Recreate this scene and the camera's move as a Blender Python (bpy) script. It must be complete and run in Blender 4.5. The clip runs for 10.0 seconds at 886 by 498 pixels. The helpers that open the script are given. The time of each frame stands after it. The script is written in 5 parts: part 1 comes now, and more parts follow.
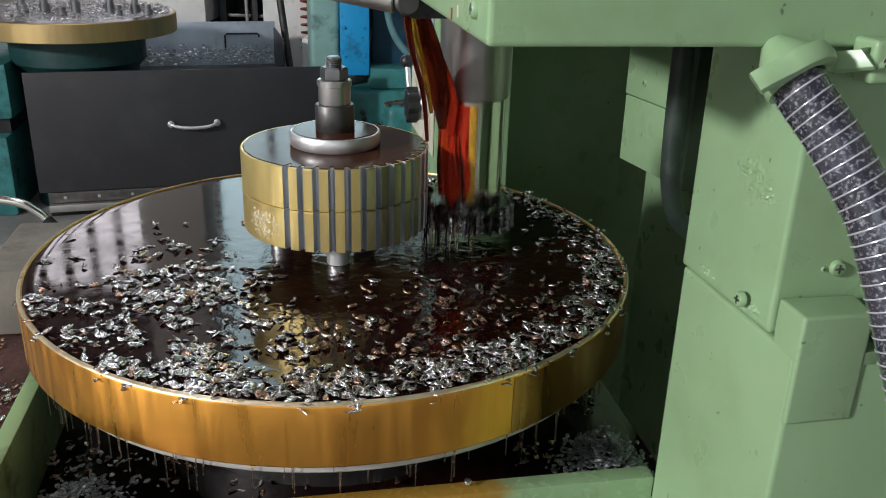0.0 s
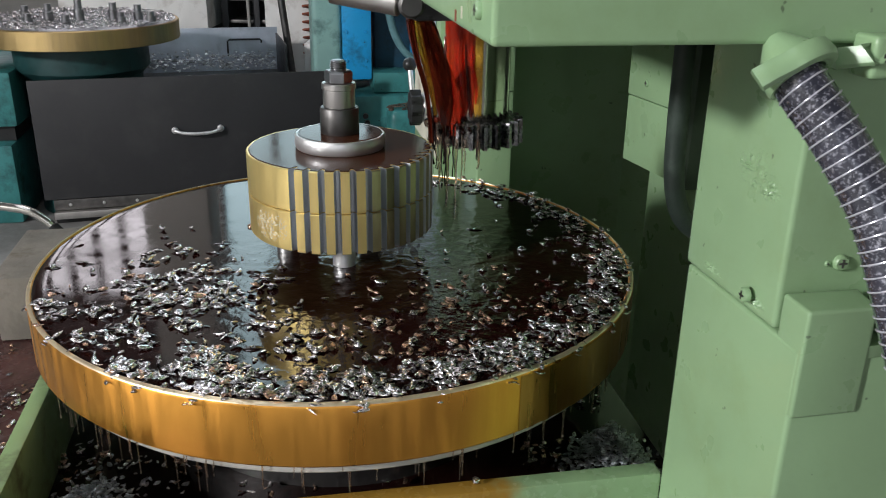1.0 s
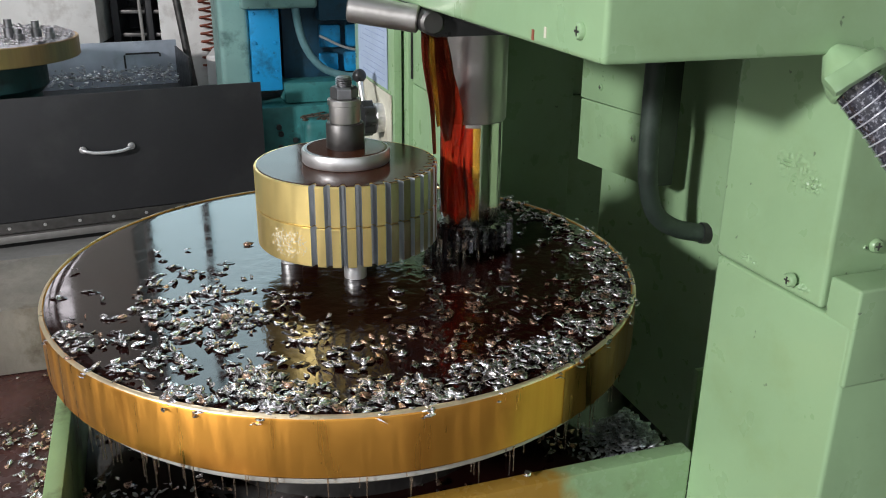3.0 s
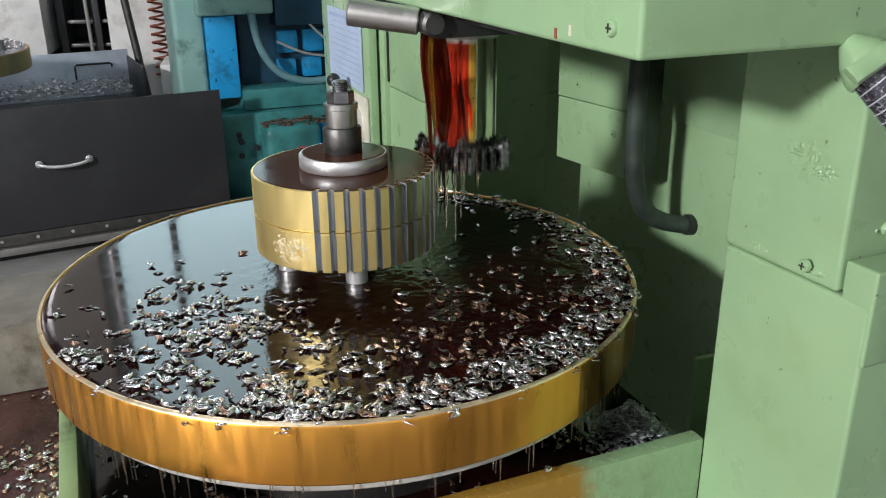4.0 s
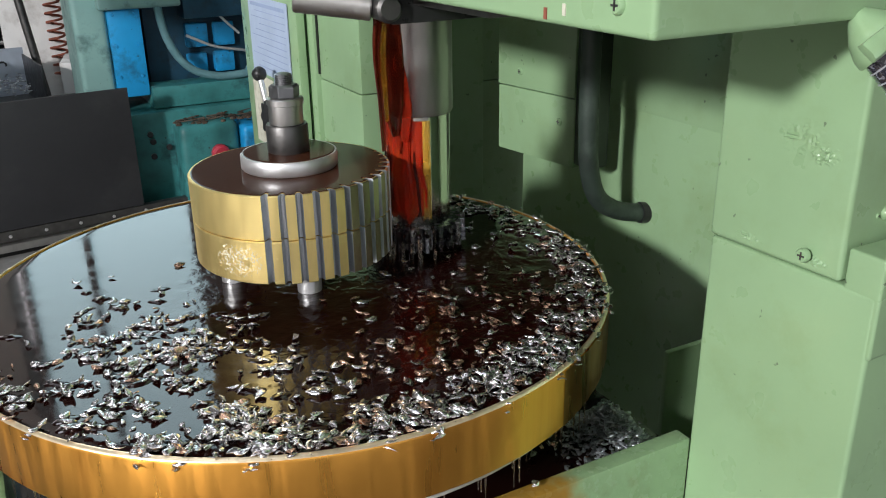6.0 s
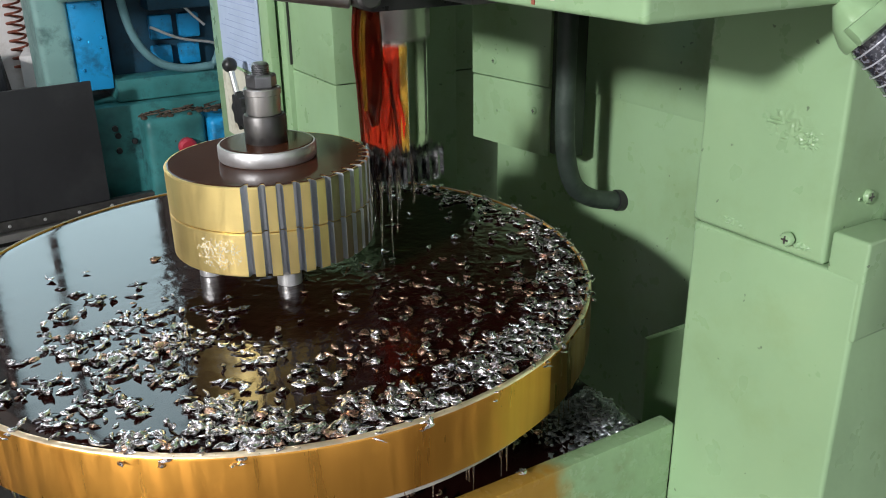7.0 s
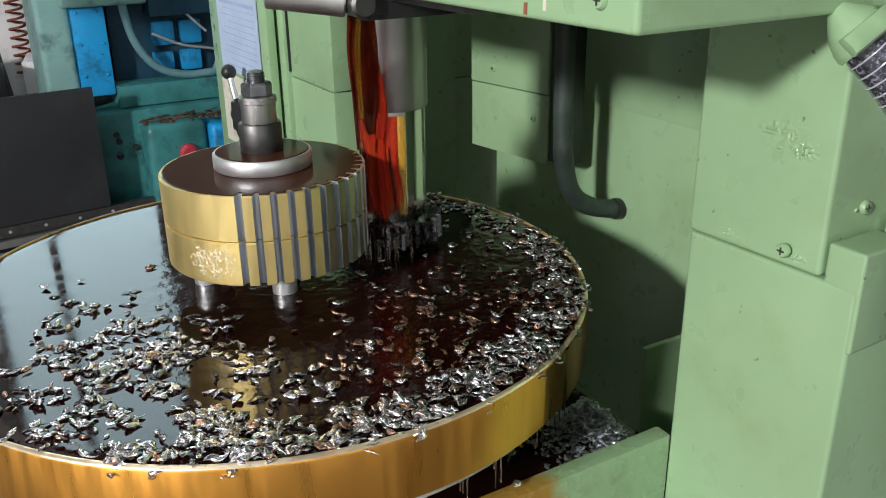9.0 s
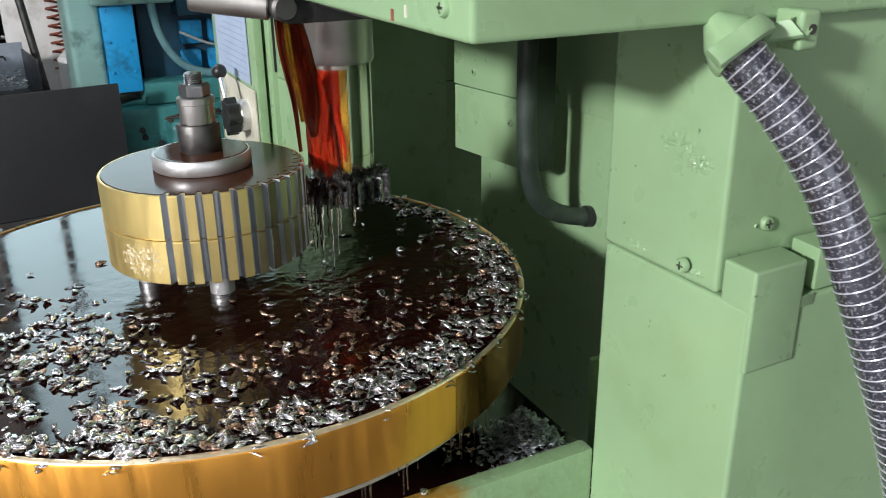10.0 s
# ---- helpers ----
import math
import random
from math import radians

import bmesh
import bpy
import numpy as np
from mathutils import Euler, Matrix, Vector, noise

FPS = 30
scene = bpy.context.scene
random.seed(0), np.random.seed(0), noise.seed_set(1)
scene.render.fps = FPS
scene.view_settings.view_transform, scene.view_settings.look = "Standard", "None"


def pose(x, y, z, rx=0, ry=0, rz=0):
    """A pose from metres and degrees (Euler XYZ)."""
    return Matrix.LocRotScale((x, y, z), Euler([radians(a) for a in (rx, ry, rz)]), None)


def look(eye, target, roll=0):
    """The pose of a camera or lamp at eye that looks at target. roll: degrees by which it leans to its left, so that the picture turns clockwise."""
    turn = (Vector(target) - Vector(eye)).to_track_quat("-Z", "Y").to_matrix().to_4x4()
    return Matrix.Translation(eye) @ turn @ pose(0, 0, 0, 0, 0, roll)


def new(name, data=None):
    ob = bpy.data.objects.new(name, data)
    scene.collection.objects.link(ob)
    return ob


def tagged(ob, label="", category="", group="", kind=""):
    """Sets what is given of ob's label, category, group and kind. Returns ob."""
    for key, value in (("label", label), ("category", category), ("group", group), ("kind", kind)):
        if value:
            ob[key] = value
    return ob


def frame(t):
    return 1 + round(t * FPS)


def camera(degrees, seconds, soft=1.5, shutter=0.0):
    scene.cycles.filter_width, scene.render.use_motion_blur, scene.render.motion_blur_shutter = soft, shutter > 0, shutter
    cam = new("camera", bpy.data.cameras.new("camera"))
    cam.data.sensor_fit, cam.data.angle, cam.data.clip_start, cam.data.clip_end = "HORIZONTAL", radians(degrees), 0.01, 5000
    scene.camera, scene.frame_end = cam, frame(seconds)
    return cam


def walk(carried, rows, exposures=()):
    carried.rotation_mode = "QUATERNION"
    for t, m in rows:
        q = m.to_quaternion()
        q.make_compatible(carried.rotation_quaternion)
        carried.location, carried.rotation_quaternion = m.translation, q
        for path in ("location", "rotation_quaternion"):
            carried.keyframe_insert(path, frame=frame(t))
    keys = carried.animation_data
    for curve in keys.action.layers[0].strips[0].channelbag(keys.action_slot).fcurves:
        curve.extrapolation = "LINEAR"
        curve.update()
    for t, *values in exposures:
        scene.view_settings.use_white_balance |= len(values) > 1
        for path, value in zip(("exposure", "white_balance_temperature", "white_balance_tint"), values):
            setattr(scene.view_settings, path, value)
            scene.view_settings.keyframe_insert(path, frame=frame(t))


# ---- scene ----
cam = camera(54.4, 10.0, soft=1.0, shutter=0.25)
METRES, EYE, TILT, LEAN, TURN = 0.81, 1.45, 0.0, 0.0, 0.0
ROWS = [
    (0.0, 0.0, 0.0, 0.0, 0.64, -21.73, -1.61),
    (0.5, 0.0261, -0.0043, 0.0033, 0.88, -21.63, -1.57),
    (1.0, -0.0035, -0.0123, -0.0011, 0.63, -21.5, -0.93),
    (1.5, -0.1241, -0.033, 0.0058, -0.77, -21.45, -0.48),
    (2.0, -0.2159, -0.0566, 0.0167, -3.69, -21.35, -0.13),
    (2.5, -0.2412, -0.0503, 0.0214, -6.07, -21.22, -0.77),
    (4.0, -0.3753, -0.0329, 0.0204, -11.56, -20.97, 0.43),
    (4.5, -0.4165, -0.0013, 0.0132, -13.89, -21.19, -0.1),
    (5.0, -0.3382, 0.0556, 0.0054, -14.39, -21.12, 0.18),
    (6.5, -0.4688, 0.1137, -0.0062, -19.48, -22.01, 0.92),
    (7.0, -0.459, 0.1217, -0.0096, -20.09, -22.19, 0.79),
    (7.5, -0.4559, 0.123, -0.0038, -20.07, -22.14, 0.82),
    (8.0, -0.4515, 0.126, -0.0058, -20.0, -22.02, 0.8),
    (8.5, -0.4474, 0.1252, -0.0056, -19.92, -21.9, 0.76),
    (9.0, -0.4422, 0.1268, -0.0065, -19.85, -21.82, 0.73),
    (9.5, -0.3762, 0.1108, -0.0008, -19.2, -21.84, 0.35),
    (10.0, -0.228, 0.067, -0.0039, -16.16, -21.73, 0.54),
]
walk(cam, [(t, pose(0, 0, EYE, TILT, LEAN, TURN) @ pose(METRES * x, METRES * y, METRES * z, 90 + pitch, roll, yaw)) for t, x, y, z, yaw, pitch, roll in ROWS],
     [(0.0, -0.06, 6200, 13), (1.0, -0.06, 6200, 13), (2.5, 0.04, 6200, 13), (4.5, 0.2, 6200, 13), (9.0, 0.2, 6200, 13), (10.0, 0.36, 6200, 13)])

# ---- world, lights ----
world = bpy.data.worlds.new("sky")
scene.world = world
world.use_nodes = True
wn = world.node_tree
sky = wn.nodes.new("ShaderNodeTexSky")
sky.sky_type = "NISHITA"
sky.sun_disc = False
sky.sun_elevation, sky.sun_rotation = radians(40), radians(-60)
wn.nodes["Background"].inputs["Strength"].default_value = 0.035
wn.links.new(sky.outputs["Color"], wn.nodes["Background"].inputs["Color"])


def area_lamp(name, eye, target, sx, sy, watts, color=(1, 1, 1)):
    d = bpy.data.lights.new(name, "AREA")
    d.shape, d.size, d.size_y, d.energy, d.color = "RECTANGLE", sx, sy, watts, color
    ob = new(name, d)
    ob.matrix_world = look(eye, target)
    return ob


# key daylight from an unseen south-west window; the other three lamps are added fill
area_lamp("unseen_window_lamp", (-6.90, -3.55, 3.95), (0.32, 0.89, 1.24), 0.75, 0.60, 800, (1.0, 0.985, 0.95))
# soft overhead fill, added above the table
area_lamp("roof_fill_lamp", (-2.2, 0.2, 6.1), (-2.2, 0.21, 0), 1.6, 4.0, 36, (0.92, 0.97, 1.0))
# fill added from the south for faces turned to the operator
area_lamp("unseen_window_lamp", (0.3, -4.85, 2.2), (0.3, 0, 0.8), 4.5, 1.6, 37, (0.95, 0.97, 1.0))
# fill added overhead to brighten the background
area_lamp("roof_fill_lamp", (-2.2, 4.6, 6.1), (-2.2, 4.61, 0), 1.6, 2.2, 60, (0.95, 0.97, 1.0))


# ---- materials ----
def mat(name, rgb, rough=0.5, metal=0.0, var=0.12, scale=6.0, bump=0.15, bscale=60.0, stretch=(1, 1, 1), spec=0.5,
        rvar=0.12, stain=None, sscale=2.5, samount=0.5, coat=0.0, island=0.0, speck=0.0, transmission=0.0, ior=1.45):
    m = bpy.data.materials.new(name)
    m.use_nodes = True
    t = m.node_tree
    n, l = t.nodes, t.links
    b = n["Principled BSDF"]
    tc = n.new("ShaderNodeTexCoord")
    mp = n.new("ShaderNodeMapping")
    mp.inputs["Scale"].default_value = stretch
    l.new(tc.outputs["Object"], mp.inputs["Vector"])
    big = n.new("ShaderNodeTexNoise")
    big.inputs["Scale"].default_value, big.inputs["Detail"].default_value = scale, 6
    l.new(mp.outputs["Vector"], big.inputs["Vector"])
    fine = n.new("ShaderNodeTexNoise")
    fine.inputs["Scale"].default_value, fine.inputs["Detail"].default_value = bscale, 4
    l.new(mp.outputs["Vector"], fine.inputs["Vector"])
    mr = n.new("ShaderNodeMapRange")
    mr.inputs["From Min"].default_value, mr.inputs["From Max"].default_value = 0.3, 0.7
    mr.inputs["To Min"].default_value, mr.inputs["To Max"].default_value = 1 - var, 1 + var
    l.new(big.outputs["Fac"], mr.inputs["Value"])
    vm = n.new("ShaderNodeVectorMath")
    vm.operation = "SCALE"
    vm.inputs[0].default_value = rgb
    l.new(mr.outputs["Result"], vm.inputs["Scale"])
    col = vm.outputs["Vector"]
    if stain:
        sn = n.new("ShaderNodeTexNoise")
        sn.inputs["Scale"].default_value, sn.inputs["Detail"].default_value = sscale, 8
        sn.inputs["Roughness"].default_value = 0.65
        l.new(mp.outputs["Vector"], sn.inputs["Vector"])
        sr = n.new("ShaderNodeMapRange")
        sr.inputs["From Min"].default_value, sr.inputs["From Max"].default_value = 0.52, 0.68
        sr.inputs["To Min"].default_value, sr.inputs["To Max"].default_value = 0.0, samount
        l.new(sn.outputs["Fac"], sr.inputs["Value"])
        mx = n.new("ShaderNodeMixRGB")
        l.new(sr.outputs["Result"], mx.inputs["Fac"])
        l.new(col, mx.inputs["Color1"])
        mx.inputs["Color2"].default_value = (*stain, 1)
        col = mx.outputs["Color"]
    if speck:
        kn = n.new("ShaderNodeTexNoise")
        kn.inputs["Scale"].default_value, kn.inputs["Detail"].default_value = 55, 2
        l.new(mp.outputs["Vector"], kn.inputs["Vector"])
        kr = n.new("ShaderNodeMapRange")
        kr.inputs["From Min"].default_value, kr.inputs["From Max"].default_value = 0.735, 0.755
        kr.inputs["To Max"].default_value = speck
        l.new(kn.outputs["Fac"], kr.inputs["Value"])
        kx = n.new("ShaderNodeMixRGB")
        l.new(kr.outputs["Result"], kx.inputs["Fac"])
        l.new(col, kx.inputs["Color1"])
        kx.inputs["Color2"].default_value = (0.03, 0.035, 0.02, 1)
        col = kx.outputs["Color"]
    if island:
        ge = n.new("ShaderNodeNewGeometry")
        ir = n.new("ShaderNodeMapRange")
        ir.inputs["To Min"].default_value, ir.inputs["To Max"].default_value = 1 - island, 1 + island * 0.3
        l.new(ge.outputs["Random Per Island"], ir.inputs["Value"])
        v2 = n.new("ShaderNodeVectorMath")
        v2.operation = "SCALE"
        l.new(col, v2.inputs[0])
        l.new(ir.outputs["Result"], v2.inputs["Scale"])
        col = v2.outputs["Vector"]
    l.new(col, b.inputs["Base Color"])
    rr = n.new("ShaderNodeMapRange")
    rr.inputs["From Min"].default_value, rr.inputs["From Max"].default_value = 0.3, 0.7
    rr.inputs["To Min"].default_value, rr.inputs["To Max"].default_value = max(0.02, rough - rvar * rough), min(1, rough + rvar)
    l.new(fine.outputs["Fac"], rr.inputs["Value"])
    l.new(rr.outputs["Result"], b.inputs["Roughness"])
    if bump:
        bp = n.new("ShaderNodeBump")
        bp.inputs["Strength"].default_value, bp.inputs["Distance"].default_value = bump, 0.004
        l.new(fine.outputs["Fac"], bp.inputs["Height"])
        l.new(bp.outputs["Normal"], b.inputs["Normal"])
        if coat:
            l.new(bp.outputs["Normal"], b.inputs["Coat Normal"])
    b.inputs["Metallic"].default_value = metal
    b.inputs["Specular IOR Level"].default_value = spec
    b.inputs["Coat Weight"].default_value = coat
    b.inputs["Coat Roughness"].default_value = 0.08
    b.inputs["Transmission Weight"].default_value = transmission
    b.inputs["IOR"].default_value = ior
    return m


M_GREEN = mat("green_paint", (0.268, 0.41, 0.222), 0.28, var=0.13, scale=2.2, bump=0.30, bscale=17, rvar=0.14, stain=(0.19, 0.27, 0.12), sscale=5, samount=0.42, speck=0.6, coat=0.35)
M_GREEN_WORN = mat("worn_green_paint", (0.25, 0.38, 0.17), 0.42, var=0.12, scale=5, bump=0.3, bscale=45, stain=(0.06, 0.05, 0.02), sscale=9, samount=0.8)
M_BRASS = mat("oiled_golden_steel", (0.74, 0.35, 0.062), 0.30, 1.0, var=0.16, scale=6, stretch=(1, 1, 0.10), bump=0.0, bscale=60, rvar=0.2, stain=(0.52, 0.19, 0.026), sscale=4.5, samount=0.6)
M_BLANK = mat("oiled_blank_steel", (0.91, 0.71, 0.28), 0.36, 0.87, var=0.15, scale=14, stretch=(1, 1, 0.15), bump=0.0, bscale=60, rvar=0.15, stain=(0.66, 0.47, 0.17), sscale=11, samount=0.55)
M_CUT = mat("fresh_cut_steel", (0.56, 0.58, 0.60), 0.34, 1.0, var=0.15, scale=30, stretch=(1, 1, 0.2), bump=0.04, bscale=160)
M_STEEL = mat("bright_steel", (0.76, 0.75, 0.74), 0.40, 0.88, var=0.12, scale=25, bump=0.05, bscale=180)
M_TURNED = mat("turned_grey_steel", (0.50, 0.48, 0.46), 0.36, 1.0, var=0.10, scale=18, stretch=(1, 1, 0.1), bump=0.03, bscale=150)
M_CHROME = mat("polished_spindle_steel", (0.70, 0.68, 0.62), 0.12, 1.0, var=0.08, scale=10, stretch=(1, 1, 0.1), bump=0.0, bscale=120)
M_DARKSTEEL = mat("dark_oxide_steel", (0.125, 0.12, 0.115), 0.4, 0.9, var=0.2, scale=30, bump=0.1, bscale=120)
M_NUT = mat("grey_nut_steel", (0.30, 0.30, 0.31), 0.32, 1.0, var=0.15, scale=30, bump=0.08, bscale=120)
M_CHANNEL = mat("shadowed_green", (0.02, 0.03, 0.018), 0.4, var=0.3, scale=12, bump=0.2)
M_CUTTER = mat("oil_wet_cutter_steel", (0.23, 0.23, 0.235), 0.22, 1.0, var=0.25, scale=40, bump=0.08, bscale=120, stain=(0.10, 0.03, 0.02), sscale=30, samount=0.7)
M_RING = mat("pale_ground_steel", (0.62, 0.61, 0.56), 0.45, 0.6, var=0.15, scale=20, bump=0.05)
M_GLARE = mat("pale_glare", (0.80, 0.72, 0.50), 0.2, 0.0, var=0.2, scale=60, bump=0.5, bscale=150)
M_BLACK = mat("black_plastic", (0.02, 0.02, 0.02), 0.3, 0.0, var=0.2, scale=20, bump=0.05)
M_POOL = mat("pooled_cutting_oil", (0.012, 0.0022, 0.0015), 0.025, 0.0, spec=0.6, var=0.3, scale=4, bump=0.2, bscale=38, rvar=0.1, ior=1.5)
M_OIL = mat("dark_cutting_oil", (0.010, 0.0025, 0.002), 0.03, 0.0, var=0.3, scale=4, bump=0.09, bscale=24, rvar=0.1, ior=1.5)
M_OILTOP = mat("brown_oil_film", (0.050, 0.018, 0.009), 0.07, 0.0, spec=0.22, var=0.3, scale=6, bump=0.01, bscale=14, rvar=0.1, ior=1.33)
M_REDOIL = mat("red_flowing_oil", (0.86, 0.065, 0.022), 0.06, 0.0, var=0.4, scale=18, stretch=(1, 1, 0.22), bump=1.0, bscale=55, rvar=0.1, transmission=0.75, ior=1.3, stain=(0.95, 0.26, 0.04), sscale=13, samount=0.6)
M_DARKOIL = mat("dark_red_flowing_oil", (0.16, 0.02, 0.008), 0.05, 0.0, var=0.4, scale=12, stretch=(1, 1, 0.25), bump=0.4, bscale=45, rvar=0.1, transmission=0.55, ior=1.4)
M_CLEAROIL = mat("thin_clear_oil", (0.86, 0.70, 0.56), 0.04, 0.0, var=0.3, scale=20, bump=0.25, bscale=60, transmission=0.96, ior=1.4)
M_AMBER = mat("amber_oil_thread", (0.88, 0.50, 0.06), 0.06, 0.0, var=0.3, scale=20, bump=0.2, bscale=40, transmission=0.7, ior=1.4)
M_DIMTEETH = mat("oily_dim_tooth_steel", (0.50, 0.42, 0.27), 0.28, 1.0, var=0.2, scale=18, stretch=(1, 1, 0.15), bump=0.0, stain=(0.24, 0.16, 0.08), sscale=20, samount=0.5)
M_DARKTEAL = mat("shaded_teal_paint", (0.012, 0.050, 0.050), 0.4, var=0.4, scale=6, bump=0.3, bscale=25, stain=(0.01, 0.015, 0.018), sscale=6, samount=0.8)
M_BINWALL = mat("lit_blue_grey_steel", (0.46, 0.50, 0.57), 0.38, 0.3, var=0.3, scale=4, bump=0.1, stain=(0.06, 0.065, 0.07), sscale=3, samount=0.7)
M_BLOCK = mat("oil_soaked_block", (0.20, 0.18, 0.15), 0.75, var=0.3, scale=7, bump=0.5, bscale=50, stain=(0.09, 0.07, 0.045), sscale=9, samount=0.9)
M_FARRIM = mat("dull_oiled_steel_rim", (0.52, 0.38, 0.17), 0.42, 1.0, var=0.2, scale=5, stretch=(1, 1, 0.1), bump=0.0, stain=(0.24, 0.19, 0.13), sscale=2.5, samount=0.7)
M_RIMDARK = mat("brown_rim_reflection", (0.44, 0.205, 0.058), 0.28, 1.0, var=0.3, scale=10, stretch=(1, 1, 0.10), bump=0.05, bscale=40, stain=(0.09, 0.055, 0.025), sscale=5, samount=0.8)
M_LIP = mat("bright_edge_steel", (0.93, 0.77, 0.52), 0.30, 0.8, var=0.15, scale=30, bump=0.1, bscale=90)
M_CHIP = mat("bright_steel_chips", (0.95, 0.90, 0.90), 0.19, 1.0, var=0.1, scale=40, bump=0.15, bscale=260, island=0.55)
M_CHIPBROWN = mat("oily_brown_chips", (0.72, 0.47, 0.34), 0.22, 0.96, var=0.2, scale=40, bump=0.05, bscale=300, island=0.5)
M_BLUECHIP = mat("bluish_steel_chips", (0.74, 0.77, 0.80), 0.27, 0.92, var=0.1, scale=40, bump=0.05, bscale=300, island=0.6)
M_PANEL = mat("black_sheet_metal", (0.028, 0.028, 0.030), 0.42, 0.0, var=0.15, scale=2, bump=0.08, bscale=30, stain=(0.05, 0.05, 0.05), sscale=3, samount=0.5)
M_TEAL = mat("teal_paint", (0.045, 0.20, 0.195), 0.36, var=0.45, scale=5, bump=0.35, bscale=22, stain=(0.012, 0.03, 0.035), sscale=5, samount=0.9, speck=0.9)
M_NAVY = mat("dark_blue_recess", (0.012, 0.05, 0.085), 0.4, var=0.5, scale=6, bump=0.3, bscale=25, stain=(0.01, 0.015, 0.02), sscale=6, samount=0.8)
M_BLUE = mat("bright_blue_paint", (0.015, 0.27, 0.56), 0.38, var=0.2, scale=3, bump=0.2, bscale=25, stain=(0.015, 0.07, 0.12), sscale=7, samount=0.85, speck=0.8)
M_SAGE = mat("grey_green_paint", (0.20, 0.34, 0.31), 0.4, var=0.18, scale=3, bump=0.15, bscale=25, stain=(0.06, 0.12, 0.11), sscale=7, samount=0.85, speck=0.8)
M_FLOOR = mat("oily_concrete_floor", (0.24, 0.235, 0.225), 0.6, var=0.25, scale=2, bump=0.3, bscale=40, stain=(0.12, 0.11, 0.10), sscale=1.5, samount=0.8)
M_GLOW = mat("reflected_glow_pane", (0.8, 0.85, 0.86), 0.4, var=0.05, scale=2, bump=0)
M_SKYPANE = mat("bright_hazy_window_pane", (0.8, 0.78, 0.78), 0.4, var=0.05, scale=2, bump=0)
M_CONCRETE = mat("concrete", (0.30, 0.29, 0.27), 0.8, var=0.2, scale=4, bump=0.4, bscale=50, stain=(0.11, 0.085, 0.06), sscale=4, samount=0.9)
M_OILFLOOR = mat("oily_red_brown_pan", (0.070, 0.030, 0.026), 0.22, var=0.5, scale=7, bump=0.4, bscale=30, stain=(0.02, 0.008, 0.008), sscale=5, samount=0.8)
M_WALL = mat("hall_wall_plaster", (0.42, 0.41, 0.38), 0.85, var=0.1, scale=1.5, bump=0.2, bscale=20, stain=(0.25, 0.24, 0.22), sscale=1.2, samount=0.6)
M_WHITE = mat("white_paint", (0.72, 0.70, 0.67), 0.6, var=0.1, scale=4, bump=0.1, bscale=20, stain=(0.35, 0.30, 0.26), sscale=5, samount=0.6)
M_DARKROOF = mat("dark_roof_sheet", (0.10, 0.095, 0.09), 0.7, var=0.2, scale=2, bump=0.1)
M_RUST = mat("rusty_red_iron", (0.24, 0.07, 0.04), 0.7, var=0.4, scale=9, bump=0.4, bscale=30)
M_BROWN = mat("brown_grease", (0.06, 0.04, 0.025), 0.6, var=0.5, scale=20, bump=0.6, bscale=60)
M_HOSE = mat("clear_hose_over_dark", (0.034, 0.035, 0.048), 0.16, 0.0, var=0.3, scale=20, bump=0.2, bscale=90, stain=(0.62, 0.62, 0.70), sscale=260, samount=0.5, coat=1.0)
M_WIRE = mat("hose_spiral", (0.55, 0.54, 0.60), 0.25, 0.3, var=0.1, scale=20, bump=0.0)
M_RUBBER = mat("grey_green_rubber_conduit", (0.030, 0.043, 0.034), 0.45, var=0.3, scale=15, bump=0.2, bscale=70, stain=(0.07, 0.095, 0.075), sscale=12, samount=0.6)
M_LABEL = mat("pale_blue_label", (0.40, 0.48, 0.62), 0.35, var=0.08, scale=8, bump=0.03)
M_INK = mat("label_ink", (0.30, 0.37, 0.54), 0.5, var=0.1, bump=0)
M_CREAM = mat("cream_plate", (0.58, 0.56, 0.45), 0.45, var=0.12, scale=9, bump=0.1, stain=(0.25, 0.20, 0.12), sscale=12, samount=0.7)
M_REDBTN = mat("red_plastic", (0.42, 0.03, 0.05), 0.35, var=0.1, bump=0)
M_CABLE = mat("grey_teal_cable", (0.12, 0.24, 0.26), 0.45, var=0.15, scale=20, bump=0.1)

# glow added so that the oil reflects a pale patch; no lamp or window
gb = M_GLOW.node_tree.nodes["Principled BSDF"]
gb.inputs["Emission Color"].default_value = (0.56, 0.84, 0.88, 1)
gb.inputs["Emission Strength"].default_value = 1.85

sb = M_SKYPANE.node_tree.nodes["Principled BSDF"]
sb.inputs["Emission Color"].default_value = (1.0, 0.93, 0.93, 1)
sb.inputs["Emission Strength"].default_value = 3.2

# ripples run over the pool from where the jet falls and die away towards the far side
pn = M_POOL.node_tree
pbump = next(n for n in pn.nodes if n.type == "BUMP")
pco = pn.nodes.new("ShaderNodeTexCoord")
pdist = pn.nodes.new("ShaderNodeVectorMath")
pdist.operation = "DISTANCE"
pdist.inputs[1].default_value = (0.17, -0.10, 0.28)
pn.links.new(pco.outputs["Object"], pdist.inputs[0])
pfall = pn.nodes.new("ShaderNodeMapRange")
pfall.inputs["From Min"].default_value, pfall.inputs["From Max"].default_value = 0.12, 0.44
pfall.inputs["To Min"].default_value, pfall.inputs["To Max"].default_value = 0.85, 0.012
pn.links.new(pdist.outputs["Value"], pfall.inputs["Value"])
pn.links.new(pfall.outputs["Result"], pbump.inputs["Strength"])

